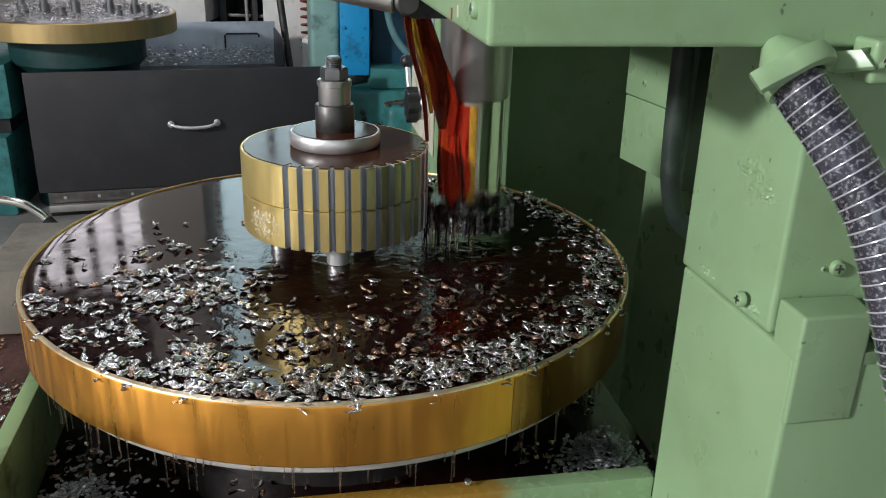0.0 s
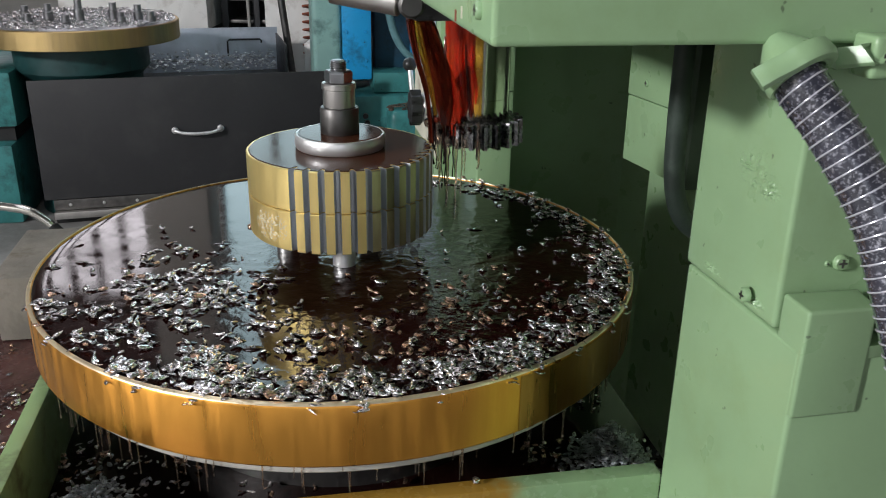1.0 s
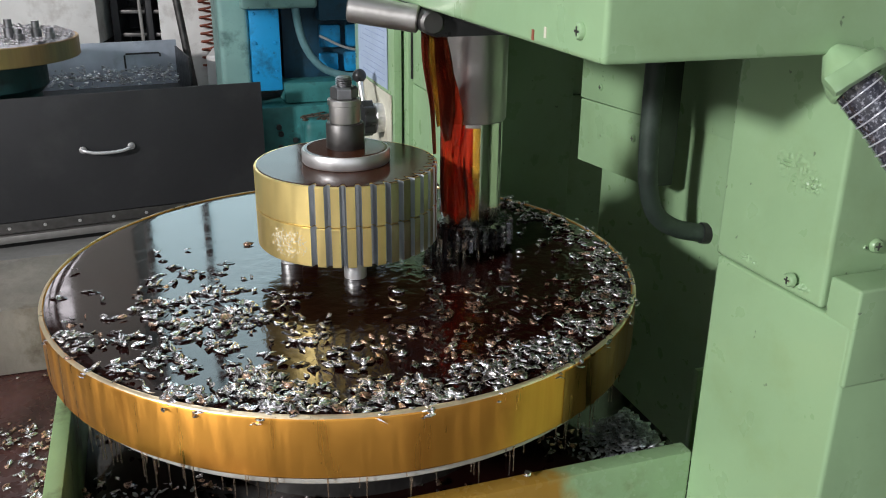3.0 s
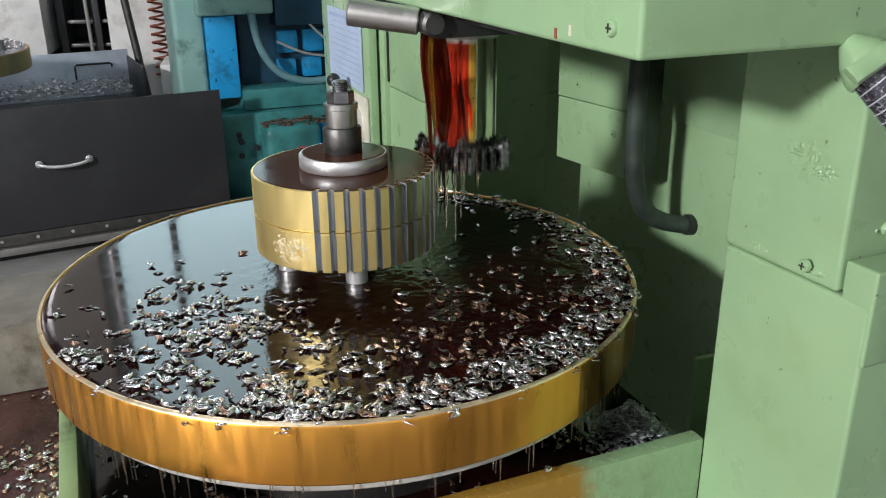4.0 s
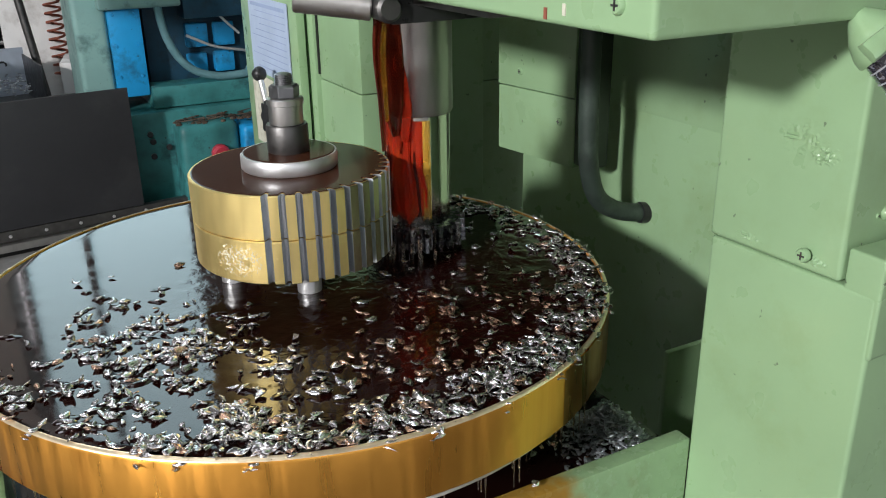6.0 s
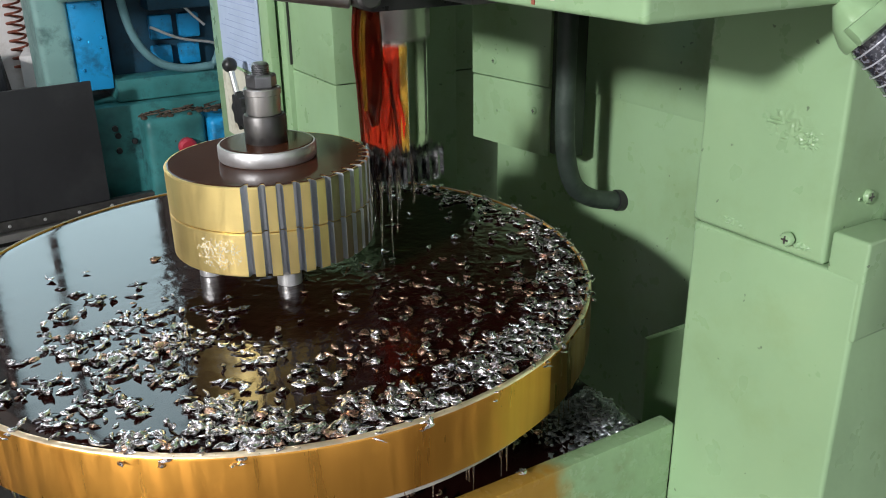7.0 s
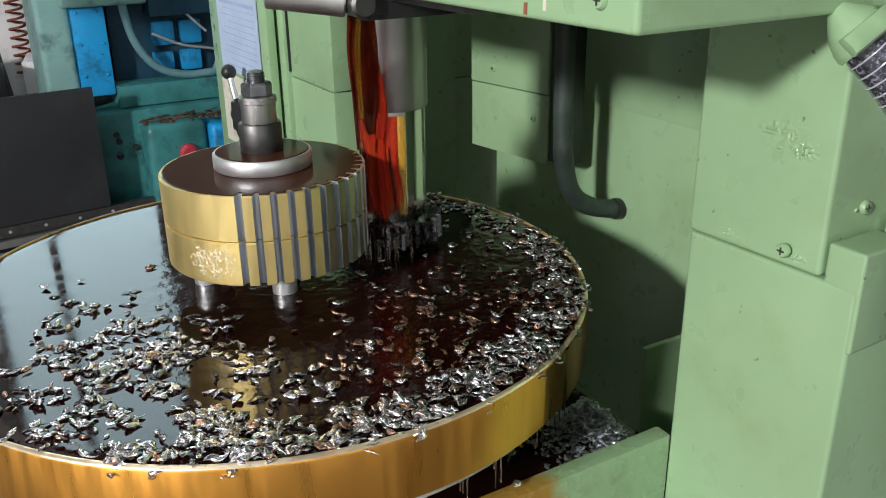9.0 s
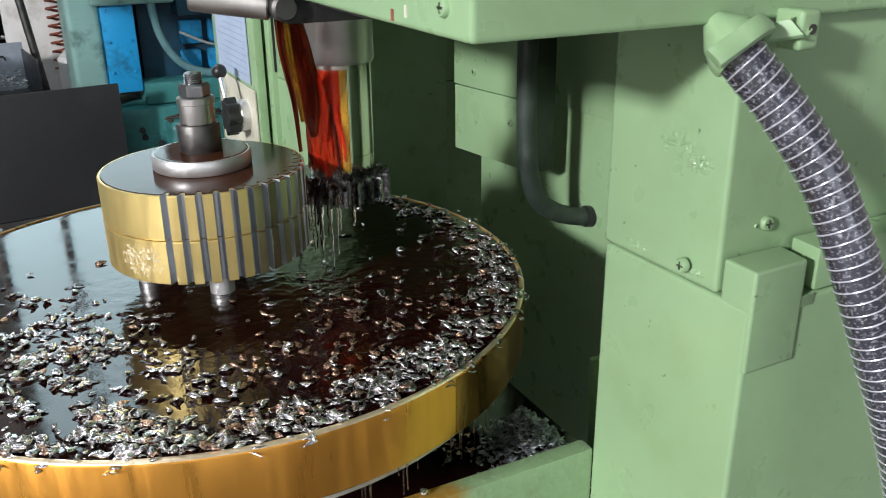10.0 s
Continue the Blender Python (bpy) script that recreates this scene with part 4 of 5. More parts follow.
def machine_column():
    m = machine
    # near column: lower box, upper box, seam between
    A = Vector((0.2975, 0.985, 0))
    B = Vector((0.3495, 0.752, 0))
    r = Vector((0.55, 0.115, 0))
    part("column_lower", finish(prism([(A.x, A.y), (B.x, B.y), (B.x + r.x, B.y + r.y), (A.x + r.x, A.y + r.y)], FLOOR, 1.0455), 0.006, 3), M_GREEN, m)
    C = Vector((0.3405, 0.798, 0))
    part("column_upper", finish(prism([(A.x - 0.003, A.y), (C.x - 0.003, C.y), (C.x + r.x, C.y + r.y), (A.x + r.x, A.y + r.y)], 1.048, 1.36), 0.006, 3), M_GREEN, m)
    # stepped block in front
    part("block", finish(prism([(C.x + 0.001, C.y - 0.003), (B.x + 0.001, B.y - 0.003), (B.x + 0.076, B.y + 0.0130), (C.x + 0.084, C.y + 0.013)], 0.97, 1.091), 0.004, 3), M_GREEN, m)
    part("block", finish(prism([(C.x + 0.10, C.y + 0.017), (B.x + 0.096, B.y + 0.021), (B.x + 0.55, B.y + 0.116), (C.x + 0.55, C.y + 0.110)], 1.048, 1.098), 0.004), M_GREEN, m)
    part("notch", finish(prism([(B.x + 0.064, B.y + 0.0135), (B.x + 0.098, B.y + 0.0205), (B.x + 0.096, B.y + 0.019), (B.x + 0.066, B.y + 0.0115)], 1.034, 1.047)), M_GREEN, m)
    n1 = Vector((-(B - A).y, (B - A).x, 0)).normalized() * -1
    if n1.x > 0:
        n1 = -n1
    screw(m, (0.3205 + n1.x * 0.001, 0.8385, 1.069), n1, 0.0085)
    screw(m, (0.400, 0.8105, 1.120), -V, 0.0085)
    screw(m, (0.386, 0.808, 1.119), -V, 0.003)
    # thick wrinkled paint on the column's face
    along = (B - A).normalized()
    for s0, z0, w, h, seed in ((0.118, 1.200, 0.040, 0.026, 1.0), (0.150, 1.188, 0.022, 0.016, 4.0), (0.060, 1.062, 0.030, 0.007, 7.0), (0.155, 1.062, 0.022, 0.006, 9.0)):
        run = bmesh.new()
        grid = []
        for i in range(33):
            row = []
            for j in range(25):
                u, v = i / 16 - 1, j / 12 - 1
                k = max(0.0, 1 - u * u - v * v)
                d = 0.0016 + 0.0075 * k * abs(noise.noise(Vector((u * w * 170, v * h * 260, seed)))) - (0.003 if k == 0 else 0.0)
                p = A + along * (s0 + u * w) + n1 * d
                row.append(run.verts.new((p.x, p.y, z0 + v * h)))
            grid.append(row)
        for i in range(32):
            for j in range(24):
                run.faces.new((grid[i][j], grid[i + 1][j], grid[i + 1][j + 1], grid[i][j + 1]))
        part("paint_run", finish(run), M_GREEN, m)
    # overhanging head
    H = Vector((0.031, 0.722, 0))
    part("head", finish(obox(H.x, H.y, 0.95, 1.05, 1.342, 1.95), 0.006, 3), M_GREEN, m)
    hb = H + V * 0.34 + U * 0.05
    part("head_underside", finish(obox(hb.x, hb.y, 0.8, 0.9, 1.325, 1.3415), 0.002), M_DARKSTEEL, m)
    hs = H + V * 0.045
    screw(m, (hs.x, hs.y, 1.368), -U, 0.0085)
    for dv, dz in ((0.12, 1.362), (0.15, 1.356)):
        q = H + V * dv
        part("paint_chip", finish(obox(q.x, q.y, -0.0010, 0.005, dz - 0.010, dz + 0.001)), M_CREAM if dv < 0.13 else M_RUST, m)
    # conduit on the side wall
    path = spline([(0.428, 1.60, 1.40), (0.428, 1.60, 1.2), (0.432, 1.605, 1.04), (0.441, 1.610, 0.95), (0.468, 1.622, 0.882), (0.520, 1.640, 0.842), (0.582, 1.650, 0.824), (0.615, 1.650, 0.821)], 60)
    # channel box whose dark colour carries the shadow beside the conduit
    part("shadow_channel", finish(obox(0.488, 1.703, 0.050, 0.055, 0.915, 1.345), 0.003), M_CHANNEL, m, "dark green channel coloured for the shadow beside the conduit")
    pipe = part("conduit", finish(tube(path, 0.020, 18)), M_RUBBER, m, "dark grey-green rubber conduit")
    part("conduit_gland", finish(tube([Vector((0.588, 1.650, 0.8230)), Vector((0.606, 1.650, 0.8215))], 0.0235, 18)), M_BLACK, pipe)
    # coolant nozzle bar with its black bracket
    bar = part("coolant_bar", finish(rod((-0.076, 1.271, 1.3245), (-0.178, 1.297, 1.3385), 0.0205, 24, 0.002)), M_TURNED, m, "grey steel coolant bar")
    part("end_bolt", finish(rod((-0.066, 1.286, 1.3235), (-0.058, 1.238, 1.3225), 0.0185, 24, 0.004)), M_DARKSTEEL, bar, "black bolt end")
    part("bracket", finish(obox(-0.055, 1.250, 0.16, 0.05, 1.300, 1.341), 0.004), M_BLACK, m, "black bracket under the head")
    # hose clamp ring
    hc = Vector((0.302, 0.755, 1.320))
    ax = Vector((0.45, -0.58, -0.68)).normalized()
    across = Vector((0.79, 0.61, 0.0))
    LUG = Vector((0.371, 0.759, 1.335))
    e1 = (across - ax * ax.dot(across)).normalized()
    e2 = ax.cross(e1)
    if e2.z < 0:
        e2 = -e2
    hoop = [hc - e1 * 0.050 - e2 * 0.006, hc - e1 * 0.041 + e2 * 0.004]
    hoop += [hc + (e1 * math.cos(radians(w)) + e2 * math.sin(radians(w))) * 0.0295 for w in range(150, 29, -10)]
    hoop += [hc + e1 * 0.040 + e2 * 0.010, LUG - e1 * 0.012, LUG + e1 * 0.004]
    band = bmesh.new()
    loops = []
    for i, p in enumerate(hoop):
        d = (hoop[min(i + 1, len(hoop) - 1)] - hoop[max(i - 1, 0)]).normalized()
        out = d.cross(ax).normalized()
        if out.dot(p - hc) < 0:
            out = -out
        loops.append([band.verts.new(p + ax * a + out * b) for a, b in ((-0.013, -0.004), (0.006, -0.004), (0.008, 0.0), (0.006, 0.006), (0.0, 0.008), (-0.012, 0.006))])
    for x, y in zip(loops, loops[1:]):
        for k in range(6):
            band.faces.new((x[k], x[(k + 1) % 6], y[(k + 1) % 6], y[k]))
    band.faces.new(loops[0][::-1]), band.faces.new(loops[-1])
    part("clamp_band", finish(band, 0.0015), M_GREEN, m, "green cast hose clamp")
    part("hose_socket", finish(lathe([(0, -0.040), (0.010, -0.039), (0.024, -0.020), (0.0300, -0.004), (0.0305, 0.004), (0.0290, 0.007), (0.0240, 0.006), (0.0235, 0.0)], 40, hc, None, ax)), M_GREEN, m)
    lug = part("clamp_lug", finish(obox(LUG.x - 0.004, LUG.y - 0.004, 0.026, 0.034, LUG.z - 0.020, LUG.z + 0.018), 0.005, 3), M_GREEN, m)
    # dark disc on the lug, coloured for the shade inside its hole
    hole = LUG + U * 0.009 - V * 0.004
    part("hole_disc", finish(rod(hole - V * 0.001, hole + V * 0.003, 0.005, 16)), M_DARKSTEEL, lug)


machine_body()
machine_column()


def hose():
    pts = [(0.301, 0.754, 1.318), (0.310, 0.745, 1.304), (0.335, 0.726, 1.269), (0.367, 0.698, 1.212), (0.387, 0.676, 1.153), (0.405, 0.660, 1.095), (0.426, 0.650, 1.035), (0.453, 0.641, 0.964), (0.482, 0.635, 0.88), (0.515, 0.63, 0.76), (0.55, 0.63, 0.50), (0.57, 0.63, 0.15), (0.57, 0.63, FLOOR + 0.02)]
    path = spline(pts, 260)
    h = thing("flexible_hose", (0.57, 0.63, FLOOR), "clear ribbed flexible hose with white spiral over dark core", "hose")
    part("tube", finish(tube(path, 0.0235, 24)), M_HOSE, h)
    # spiral
    L = [0.0]
    for a, b in zip(path, path[1:]):
        L.append(L[-1] + (b - a).length)
    turns = L[-1] / 0.0118
    sp = []
    N = int(turns * 20)
    ref = Vector((0.31, 0.17, 0.93))
    j = 0
    for i in range(N + 1):
        s = L[-1] * i / N
        while j < len(L) - 2 and L[j + 1] < s:
            j += 1
        f = (s - L[j]) / max(1e-9, L[j + 1] - L[j])
        p = path[j].lerp(path[j + 1], f)
        d = (path[j + 1] - path[j]).normalized()
        a = d.cross(ref).normalized()
        b = d.cross(a)
        w = 2 * math.pi * turns * i / N
        sp.append(p + (a * math.cos(w) + b * math.sin(w)) * 0.0238)
    part("spiral_wire", finish(tube(sp, 0.0009, 5)), M_WIRE, h, "white spiral reinforcement")


hose()

# ---- ram with the cutter ----
SC = Vector((0.046, 1.490, 0))    # the spindle's axis
CB, CT = 0.984, 0.042              # cutter's underside at mid stroke, its thickness


def build_ram():
    c = (SC.x, SC.y, 0)
    ram = part("ram", finish(lathe([(0, CB + 0.232), (0.0585, CB + 0.232), (0.061, CB + 0.236), (0.061, CB + 0.62), (0, CB + 0.62)], 72, c)), M_TURNED, machine, "grey turned steel ram sleeve")
    part("spindle_nose", finish(lathe([(0, CB + CT), (0.053, CB + CT), (0.0555, CB + CT + 0.004), (0.0555, CB + 0.078), (0.0545, CB + 0.0785), (0.0545, CB + 0.0805), (0.0555, CB + 0.081), (0.0555, CB + 0.2315), (0, CB + 0.2315)], 72, c)), M_CHROME, ram, "polished steel spindle nose")
    bm = bmesh.new()
    N = 21
    pts = []
    for i in range(N):
        a = 2 * math.pi * (i + 0.3) / N
        for da, rr in ((-0.5, 0.0665), (-0.30, 0.067), (-0.22, 0.076), (-0.12, 0.0825), (0.12, 0.0825), (0.22, 0.076), (0.30, 0.067)):
            pts.append((a + da * 2 * math.pi / N, rr))
    rings = []
    for z, k in ((CB, 1.0), (CB + CT - 0.002, 0.985), (CB + CT, 0.97)):
        rings.append([bm.verts.new((SC.x + r * k * math.cos(a), SC.y + r * k * math.sin(a), z)) for a, r in pts])
    n = len(pts)
    for p, q in zip(rings, rings[1:]):
        for i in range(n):
            bm.faces.new((p[i], p[(i + 1) % n], q[(i + 1) % n], q[i]))
    bm.faces.new(rings[0][::-1])
    bm.faces.new(rings[-1])
    bmesh.ops.triangulate(bm, faces=[f for f in bm.faces if len(f.verts) > 8])
    part("shaper_cutter", finish(bm, smooth=False), M_CUTTER, ram, "toothed steel gear cutter wet with oil")
    # oil running down the nose, carried with it
    rng = random.Random(3)

    def sheet(a0, a1, r, z0, z1, seed, ragged=0.03, thick=0.003):
        bm = bmesh.new()
        n, k = 26, 16
        vo, vi = [], []
        for i in range(n + 1):
            a = radians(a0 + (a1 - a0) * i / n)
            e = max(0.0, math.sin(math.pi * i / n)) ** 0.5
            zb = z0 + ragged * (0.5 + 0.5 * noise.noise(Vector((i * 0.7, seed, 0))))
            co, ci = [], []
            for j in range(k + 1):
                z = zb + (z1 - zb) * j / k
                rr = r + 0.0006 + thick * e * (0.6 + 0.7 * abs(noise.noise(Vector((i * 0.75, z * 16, seed)))))
                co.append(bm.verts.new((SC.x + rr * math.cos(a), SC.y + rr * math.sin(a), z)))
            vo.append(co)
        for i in range(n):
            for j in range(k):
                bm.faces.new((vo[i][j], vo[i + 1][j], vo[i + 1][j + 1], vo[i][j + 1]))
        return finish(bm)
    part("oil_sheet", sheet(-178, -98, 0.0556, CB + CT + 0.002, CB + 0.225, 1.3, 0.03, 0.006), M_REDOIL, ram, "red oil running down the spindle")
    part("oil_sheet", sheet(-232, -176, 0.0556, CB + CT, CB + 0.225, 4.3, 0.02), M_DARKOIL, ram, "dark red oil running down the spindle")
    part("oil_sheet", sheet(-98, -84, 0.0556, CB + CT + 0.002, CB + 0.225, 8.3, 0.02, 0.0015), M_AMBER, ram, "amber edge of the oil film")
    for i in range(11):
        w0 = rng.uniform(-185, -100)
        top = CB + rng.uniform(0.13, 0.222)
        end = CB + CT + rng.uniform(0.004, 0.05)
        w = rng.uniform(0.0012, 0.0042)
        path = []
        for j in range(15):
            f = j / 14
            a = radians(w0 + 9 * f + 5 * noise.noise(Vector((f * 2.2, i * 3.1, 0))))
            path.append(Vector((SC.x + 0.0605 * math.cos(a), SC.y + 0.0605 * math.sin(a), top + (end - top) * f)))
        radii = [w * (0.35 + 1.1 * math.sin(math.pi * (0.08 + 0.84 * j / 14))) for j in range(15)]
        part("oil_streak", finish(tube(path, w, 8, None, radii)), (M_DARKOIL, M_REDOIL, M_REDOIL)[i % 3], ram)
    # oil over the cutter and threads falling from it
    for i in range(15):
        a = radians(rng.uniform(-205, -85))
        r = 0.0835 + 0.001 * rng.random()
        x, y = SC.x + r * math.cos(a), SC.y + r * math.sin(a)
        L = rng.uniform(0.02, 0.10) * (1.0 if -190 < math.degrees(a) < -100 else 0.4)
        w = rng.uniform(0.001, 0.0028)
        path = [Vector((x * 1.0 - 0.012 * math.cos(a), y - 0.012 * math.sin(a), CB + CT + 0.004)), Vector((x, y, CB + CT - 0.004)), Vector((x, y, CB + 0.006))]
        for j in range(1, 5):
            path.append(Vector((x + rng.gauss(0, 0.0012), y + rng.gauss(0, 0.0012), CB + 0.006 - L * j / 4)))
        part("oil_thread", finish(tube(path, w, 8, None, [w, w * 1.3, w, w * 0.9, w * 0.7, w * 0.6, w * 0.8])), rng.choice([M_CLEAROIL, M_CLEAROIL, M_OIL]), ram)
    # long streams that fall on to the table, and a crown of splashing oil over the teeth
    for a, L, w in ((-128, 0.125, 0.0028), (-116, 0.145, 0.0022), (-141, 0.100, 0.0026), (-105, 0.060, 0.0018)):
        a = radians(a)
        x, y = SC.x + 0.082 * math.cos(a), SC.y + 0.082 * math.sin(a)
        path = [Vector((x + 0.0025 * noise.noise(Vector((j * 0.6, L * 90, 1))), y, CB + 0.02 - L * j / 18)) for j in range(19)]
        radii = [w * (1.5 - 1.1 * j / 18) * (1 + 0.35 * noise.noise(Vector((j * 0.8, w * 900, 2)))) for j in range(19)]
        part("oil_thread", finish(tube(path, w, 8, None, radii)), M_CLEAROIL, ram)
    for i in range(26):
        a = radians(rng.uniform(-215, -95))
        r = rng.uniform(0.060, 0.094)
        q = rng.uniform(0.003, 0.0075)
        at = (SC.x + r * math.cos(a), SC.y + r * math.sin(a), CB + CT - 0.006 + rng.uniform(-0.012, 0.008))
        drop = lathe([(q * math.sin(math.pi * k / 6) * (1 + 0.3 * rng.random()), -q * math.cos(math.pi * k / 6)) for k in range(7)], 9, at, None, (rng.gauss(0, 1), rng.gauss(0, 1), 0.8))
        part("oil_splash", finish(drop), rng.choice([M_OIL, M_OIL, M_DARKOIL, M_CLEAROIL]), ram)
    return ram


ram = build_ram()


def oil_stream():
    """The jet from the nozzle on to the ram."""
    t = thing("oil_stream", (0.0, 1.42, 1.10), "dark red and amber cutting oil pouring on the spindle", "oil stream")

    def ribbon(pts, widths, across, thick=0.004, seed=0.0):
        path = spline(pts, 40)
        bm = bmesh.new()
        rows = []
        for i, p in enumerate(path):
            f = i / (len(path) - 1) * (len(widths) - 1)
            j = min(int(f), len(widths) - 2)
            w = widths[j] + (widths[j + 1] - widths[j]) * (f - j)
            d = (path[min(i + 1, len(path) - 1)] - path[max(i - 1, 0)]).normalized()
            a = (Vector(across) - d * d.dot(Vector(across))).normalized()
            b = d.cross(a)
            ring = []
            for k in range(16):
                w2 = 2 * math.pi * k / 16
                rr = 1 + 0.22 * noise.noise(Vector((k * 0.8, p.z * 10, seed)))
                ring.append(bm.verts.new(p + a * math.cos(w2) * w * rr + b * math.sin(w2) * thick * (1 + 0.5 * math.cos(3 * w2)) * rr))
            rows.append(ring)
        for x, y in zip(rows, rows[1:]):
            for k in range(16):
                bm.faces.new((x[k], x[(k + 1) % 16], y[(k + 1) % 16], y[k]))
        bm.faces.new(rows[0][::-1]), bm.faces.new(rows[-1])
        return finish(bm)
    part("main_jet", ribbon([(-0.046, 1.285, 1.312), (-0.036, 1.335, 1.270), (-0.022, 1.395, 1.205), (-0.012, 1.424, 1.150), (-0.008, 1.432, 1.10)], [0.012, 0.017, 0.021, 0.017, 0.006], (1, -0.4, 0), 0.006, 1.0), M_DARKOIL, t, "dark red sheet of oil")
    part("side_jet", ribbon([(-0.056, 1.285, 1.312), (-0.050, 1.330, 1.262), (-0.036, 1.385, 1.190), (-0.026, 1.415, 1.13)], [0.006, 0.006, 0.005, 0.003], (1, -0.3, 0), 0.003, 2.0), M_AMBER, t, "amber thread of oil")
    part("side_jet", ribbon([(-0.064, 1.285, 1.312), (-0.058, 1.335, 1.250), (-0.040, 1.395, 1.165), (-0.032, 1.42, 1.08)], [0.007, 0.005, 0.004, 0.003], (1, -0.3, 0), 0.003, 3.0), M_DARKOIL, t)
    part("front_jet", ribbon([(-0.026, 1.350, 1.255), (-0.008, 1.405, 1.190), (0.004, 1.427, 1.14), (0.008, 1.432, 1.09)], [0.008, 0.016, 0.016, 0.006], (1, -0.4, 0), 0.004, 5.0), M_REDOIL, t, "bright red sheet of oil")


oil_stream()


# ---- neighbouring machines and the back of the hall ----
def neighbours():
    n = thing("neighbour_gear_shaper", (-1.97, 4.64, FLOOR), "dark teal gear shaper with a golden round table", "gear shaper")
    c = (-1.97, 4.64, 0)
    part("table_disc", finish(lathe([(0, 0.785), (0.508, 0.785), (0.511, 0.788), (0.511, 0.876), (0.507, 0.88), (0, 0.88)], 96, c)), M_FARRIM, n, "golden round table")
    part("chip_bed", finish(lathe([(0.495, 0.8805), (0.47, 0.886), (0, 0.886)], 64, c)), M_BLUECHIP, n, "packed layer of fine silvery chips")
    # base takes a darkened teal: the shade below the table is in its colour
    part("table_base", finish(lathe([(0.30, FLOOR), (0.30, 0.60), (0.34, 0.64), (0.34, 0.784), (0, 0.784)], 64, c)), M_DARKTEAL, n)
    p = Vector((-3.3, 4.02, 0))
    part("bed", finish(obox(p.x, p.y, 1.10, 1.2, FLOOR, 0.30), 0.02), M_TEAL, n)
    part("bed_upper", finish(obox(p.x, p.y + 0.05, 1.12, 1.2, 0.38, 0.66), 0.02), M_TEAL, n)
    part("bed_groove", finish(obox(p.x, p.y + 0.10, 1.08, 1.1, 0.301, 0.379)), M_BLACK, n)
    rng = random.Random(9)
    ch = []
    for i in range(2600):
        a, r = rng.uniform(0, 6.283), 0.49 * math.sqrt(rng.random())
        ch.append((c[0] + r * math.cos(a), c[1] + r * math.sin(a), 0.886 + 0.006 * rng.random()))
    chips("far_chips", ch, M_CHIP, "silvery chips covering the neighbouring table", 0.021, 0.0, 12)
    for i, (dx, dy, h) in enumerate(((-0.09, -0.14, 0.09), (0.06, -0.12, 0.11), (0.04, -0.24, 0.05), (0.23, -0.10, 0.10), (0.29, -0.16, 0.06), (0.35, -0.08, 0.09), (0.42, -0.10, 0.06), (-0.25, -0.05, 0.07), (-0.16, -0.22, 0.05))):
        bm = lathe([(0, 0.88), (0.024, 0.88), (0.024, 0.88 + h * 0.6), (0.018, 0.88 + h * 0.62), (0.018, 0.88 + h), (0, 0.88 + h)], 18, (c[0] + dx, c[1] + dy, 0))
        solo("support_pin", finish(bm), M_NUT, "grey steel support pin standing on the chip-covered table", "support pin", "pins on the far table")
    # black drawer front with its pull
    d = thing("swarf_cabinet", (-1.3, 4.45, FLOOR), "black sheet-metal cabinet front with steel pull handle", "cabinet")
    a, b = Vector((-2.085, 4.205, 0)), Vector((-0.555, 4.672, 0))
    e = (b - a).normalized()
    nb = Vector((-e.y, e.x, 0))

    def slab(s0, s1, t0, t1, z0, z1):
        q = [a + e * s0 + nb * t0, a + e * s1 + nb * t0, a + e * s1 + nb * t1, a + e * s0 + nb * t1]
        return prism([(v.x, v.y) for v in q], z0, z1)
    W = (b - a).length
    part("front", finish(slab(0, W, 0, 0.012, 0.015, 0.632), 0.003), M_PANEL, d)
    part("rail", finish(slab(0.04, W + 0.3, 0.006, 0.05, -0.045, 0.010), 0.003), M_DARKSTEEL, d, "dark steel rail with rivets")
    part("rail", finish(slab(0.04, W + 0.4, -0.03, 0.04, -0.085, -0.048), 0.003), M_TURNED, d)
    part("kick_plate", finish(slab(0.04, W + 0.3, 0.02, 0.06, FLOOR, -0.087)), M_BLACK, d)
    for i in range(10):
        q = a + e * (0.12 + i * 0.165) + nb * 0.006
        part("rivet", finish(lathe([(0.009, 0), (0.007, 0.005), (0, 0.006)], 10, (q.x, q.y, -0.018), None, -nb)), M_STEEL, d)
    h0, h1 = Vector((-1.436, 4.40, 0.352)), Vector((-1.214, 4.468, 0.352))
    hp = spline([h0 + nb * 0.02, h0 - nb * 0.02, h0.lerp(h1, 0.2) - nb * 0.035 - UP * 0.012, h0.lerp(h1, 0.5) - nb * 0.04 - UP * 0.016, h0.lerp(h1, 0.8) - nb * 0.035 - UP * 0.012, h1 - nb * 0.02, h1 + nb * 0.02], 36)
    hd = part("handle", finish(tube(hp, 0.009, 12)), M_STEEL, d, "bright steel pull handle")
    for q in (h0, h1):
        part("handle_foot", finish(rod(q + nb * 0.004, q - nb * 0.014, 0.018, 18, 0.004)), M_STEEL, hd)
    part("cabinet_box", finish(slab(0.05, W - 0.05, 0.013, 0.75, 0.02, 0.50), 0.003), M_PANEL, d)
    # hand crank standing before the cabinet
    hk = thing("hand_crank", (-1.78, 3.0, FLOOR), "chromed hand crank with a black grip", "hand crank")
    part("post", finish(rod((-1.78, 3.0, FLOOR), (-1.78, 3.0, 0.40), 0.035, 20, 0.004)), M_TEAL, hk)
    part("crank_arm", finish(tube(spline([(-1.80, 3.0, 0.41), (-1.66, 3.0, 0.40), (-1.56, 3.0, 0.385), (-1.50, 3.0, 0.35), (-1.475, 3.0, 0.325)], 20), 0.016, 14)), M_CHROME, hk, "polished crank arm")
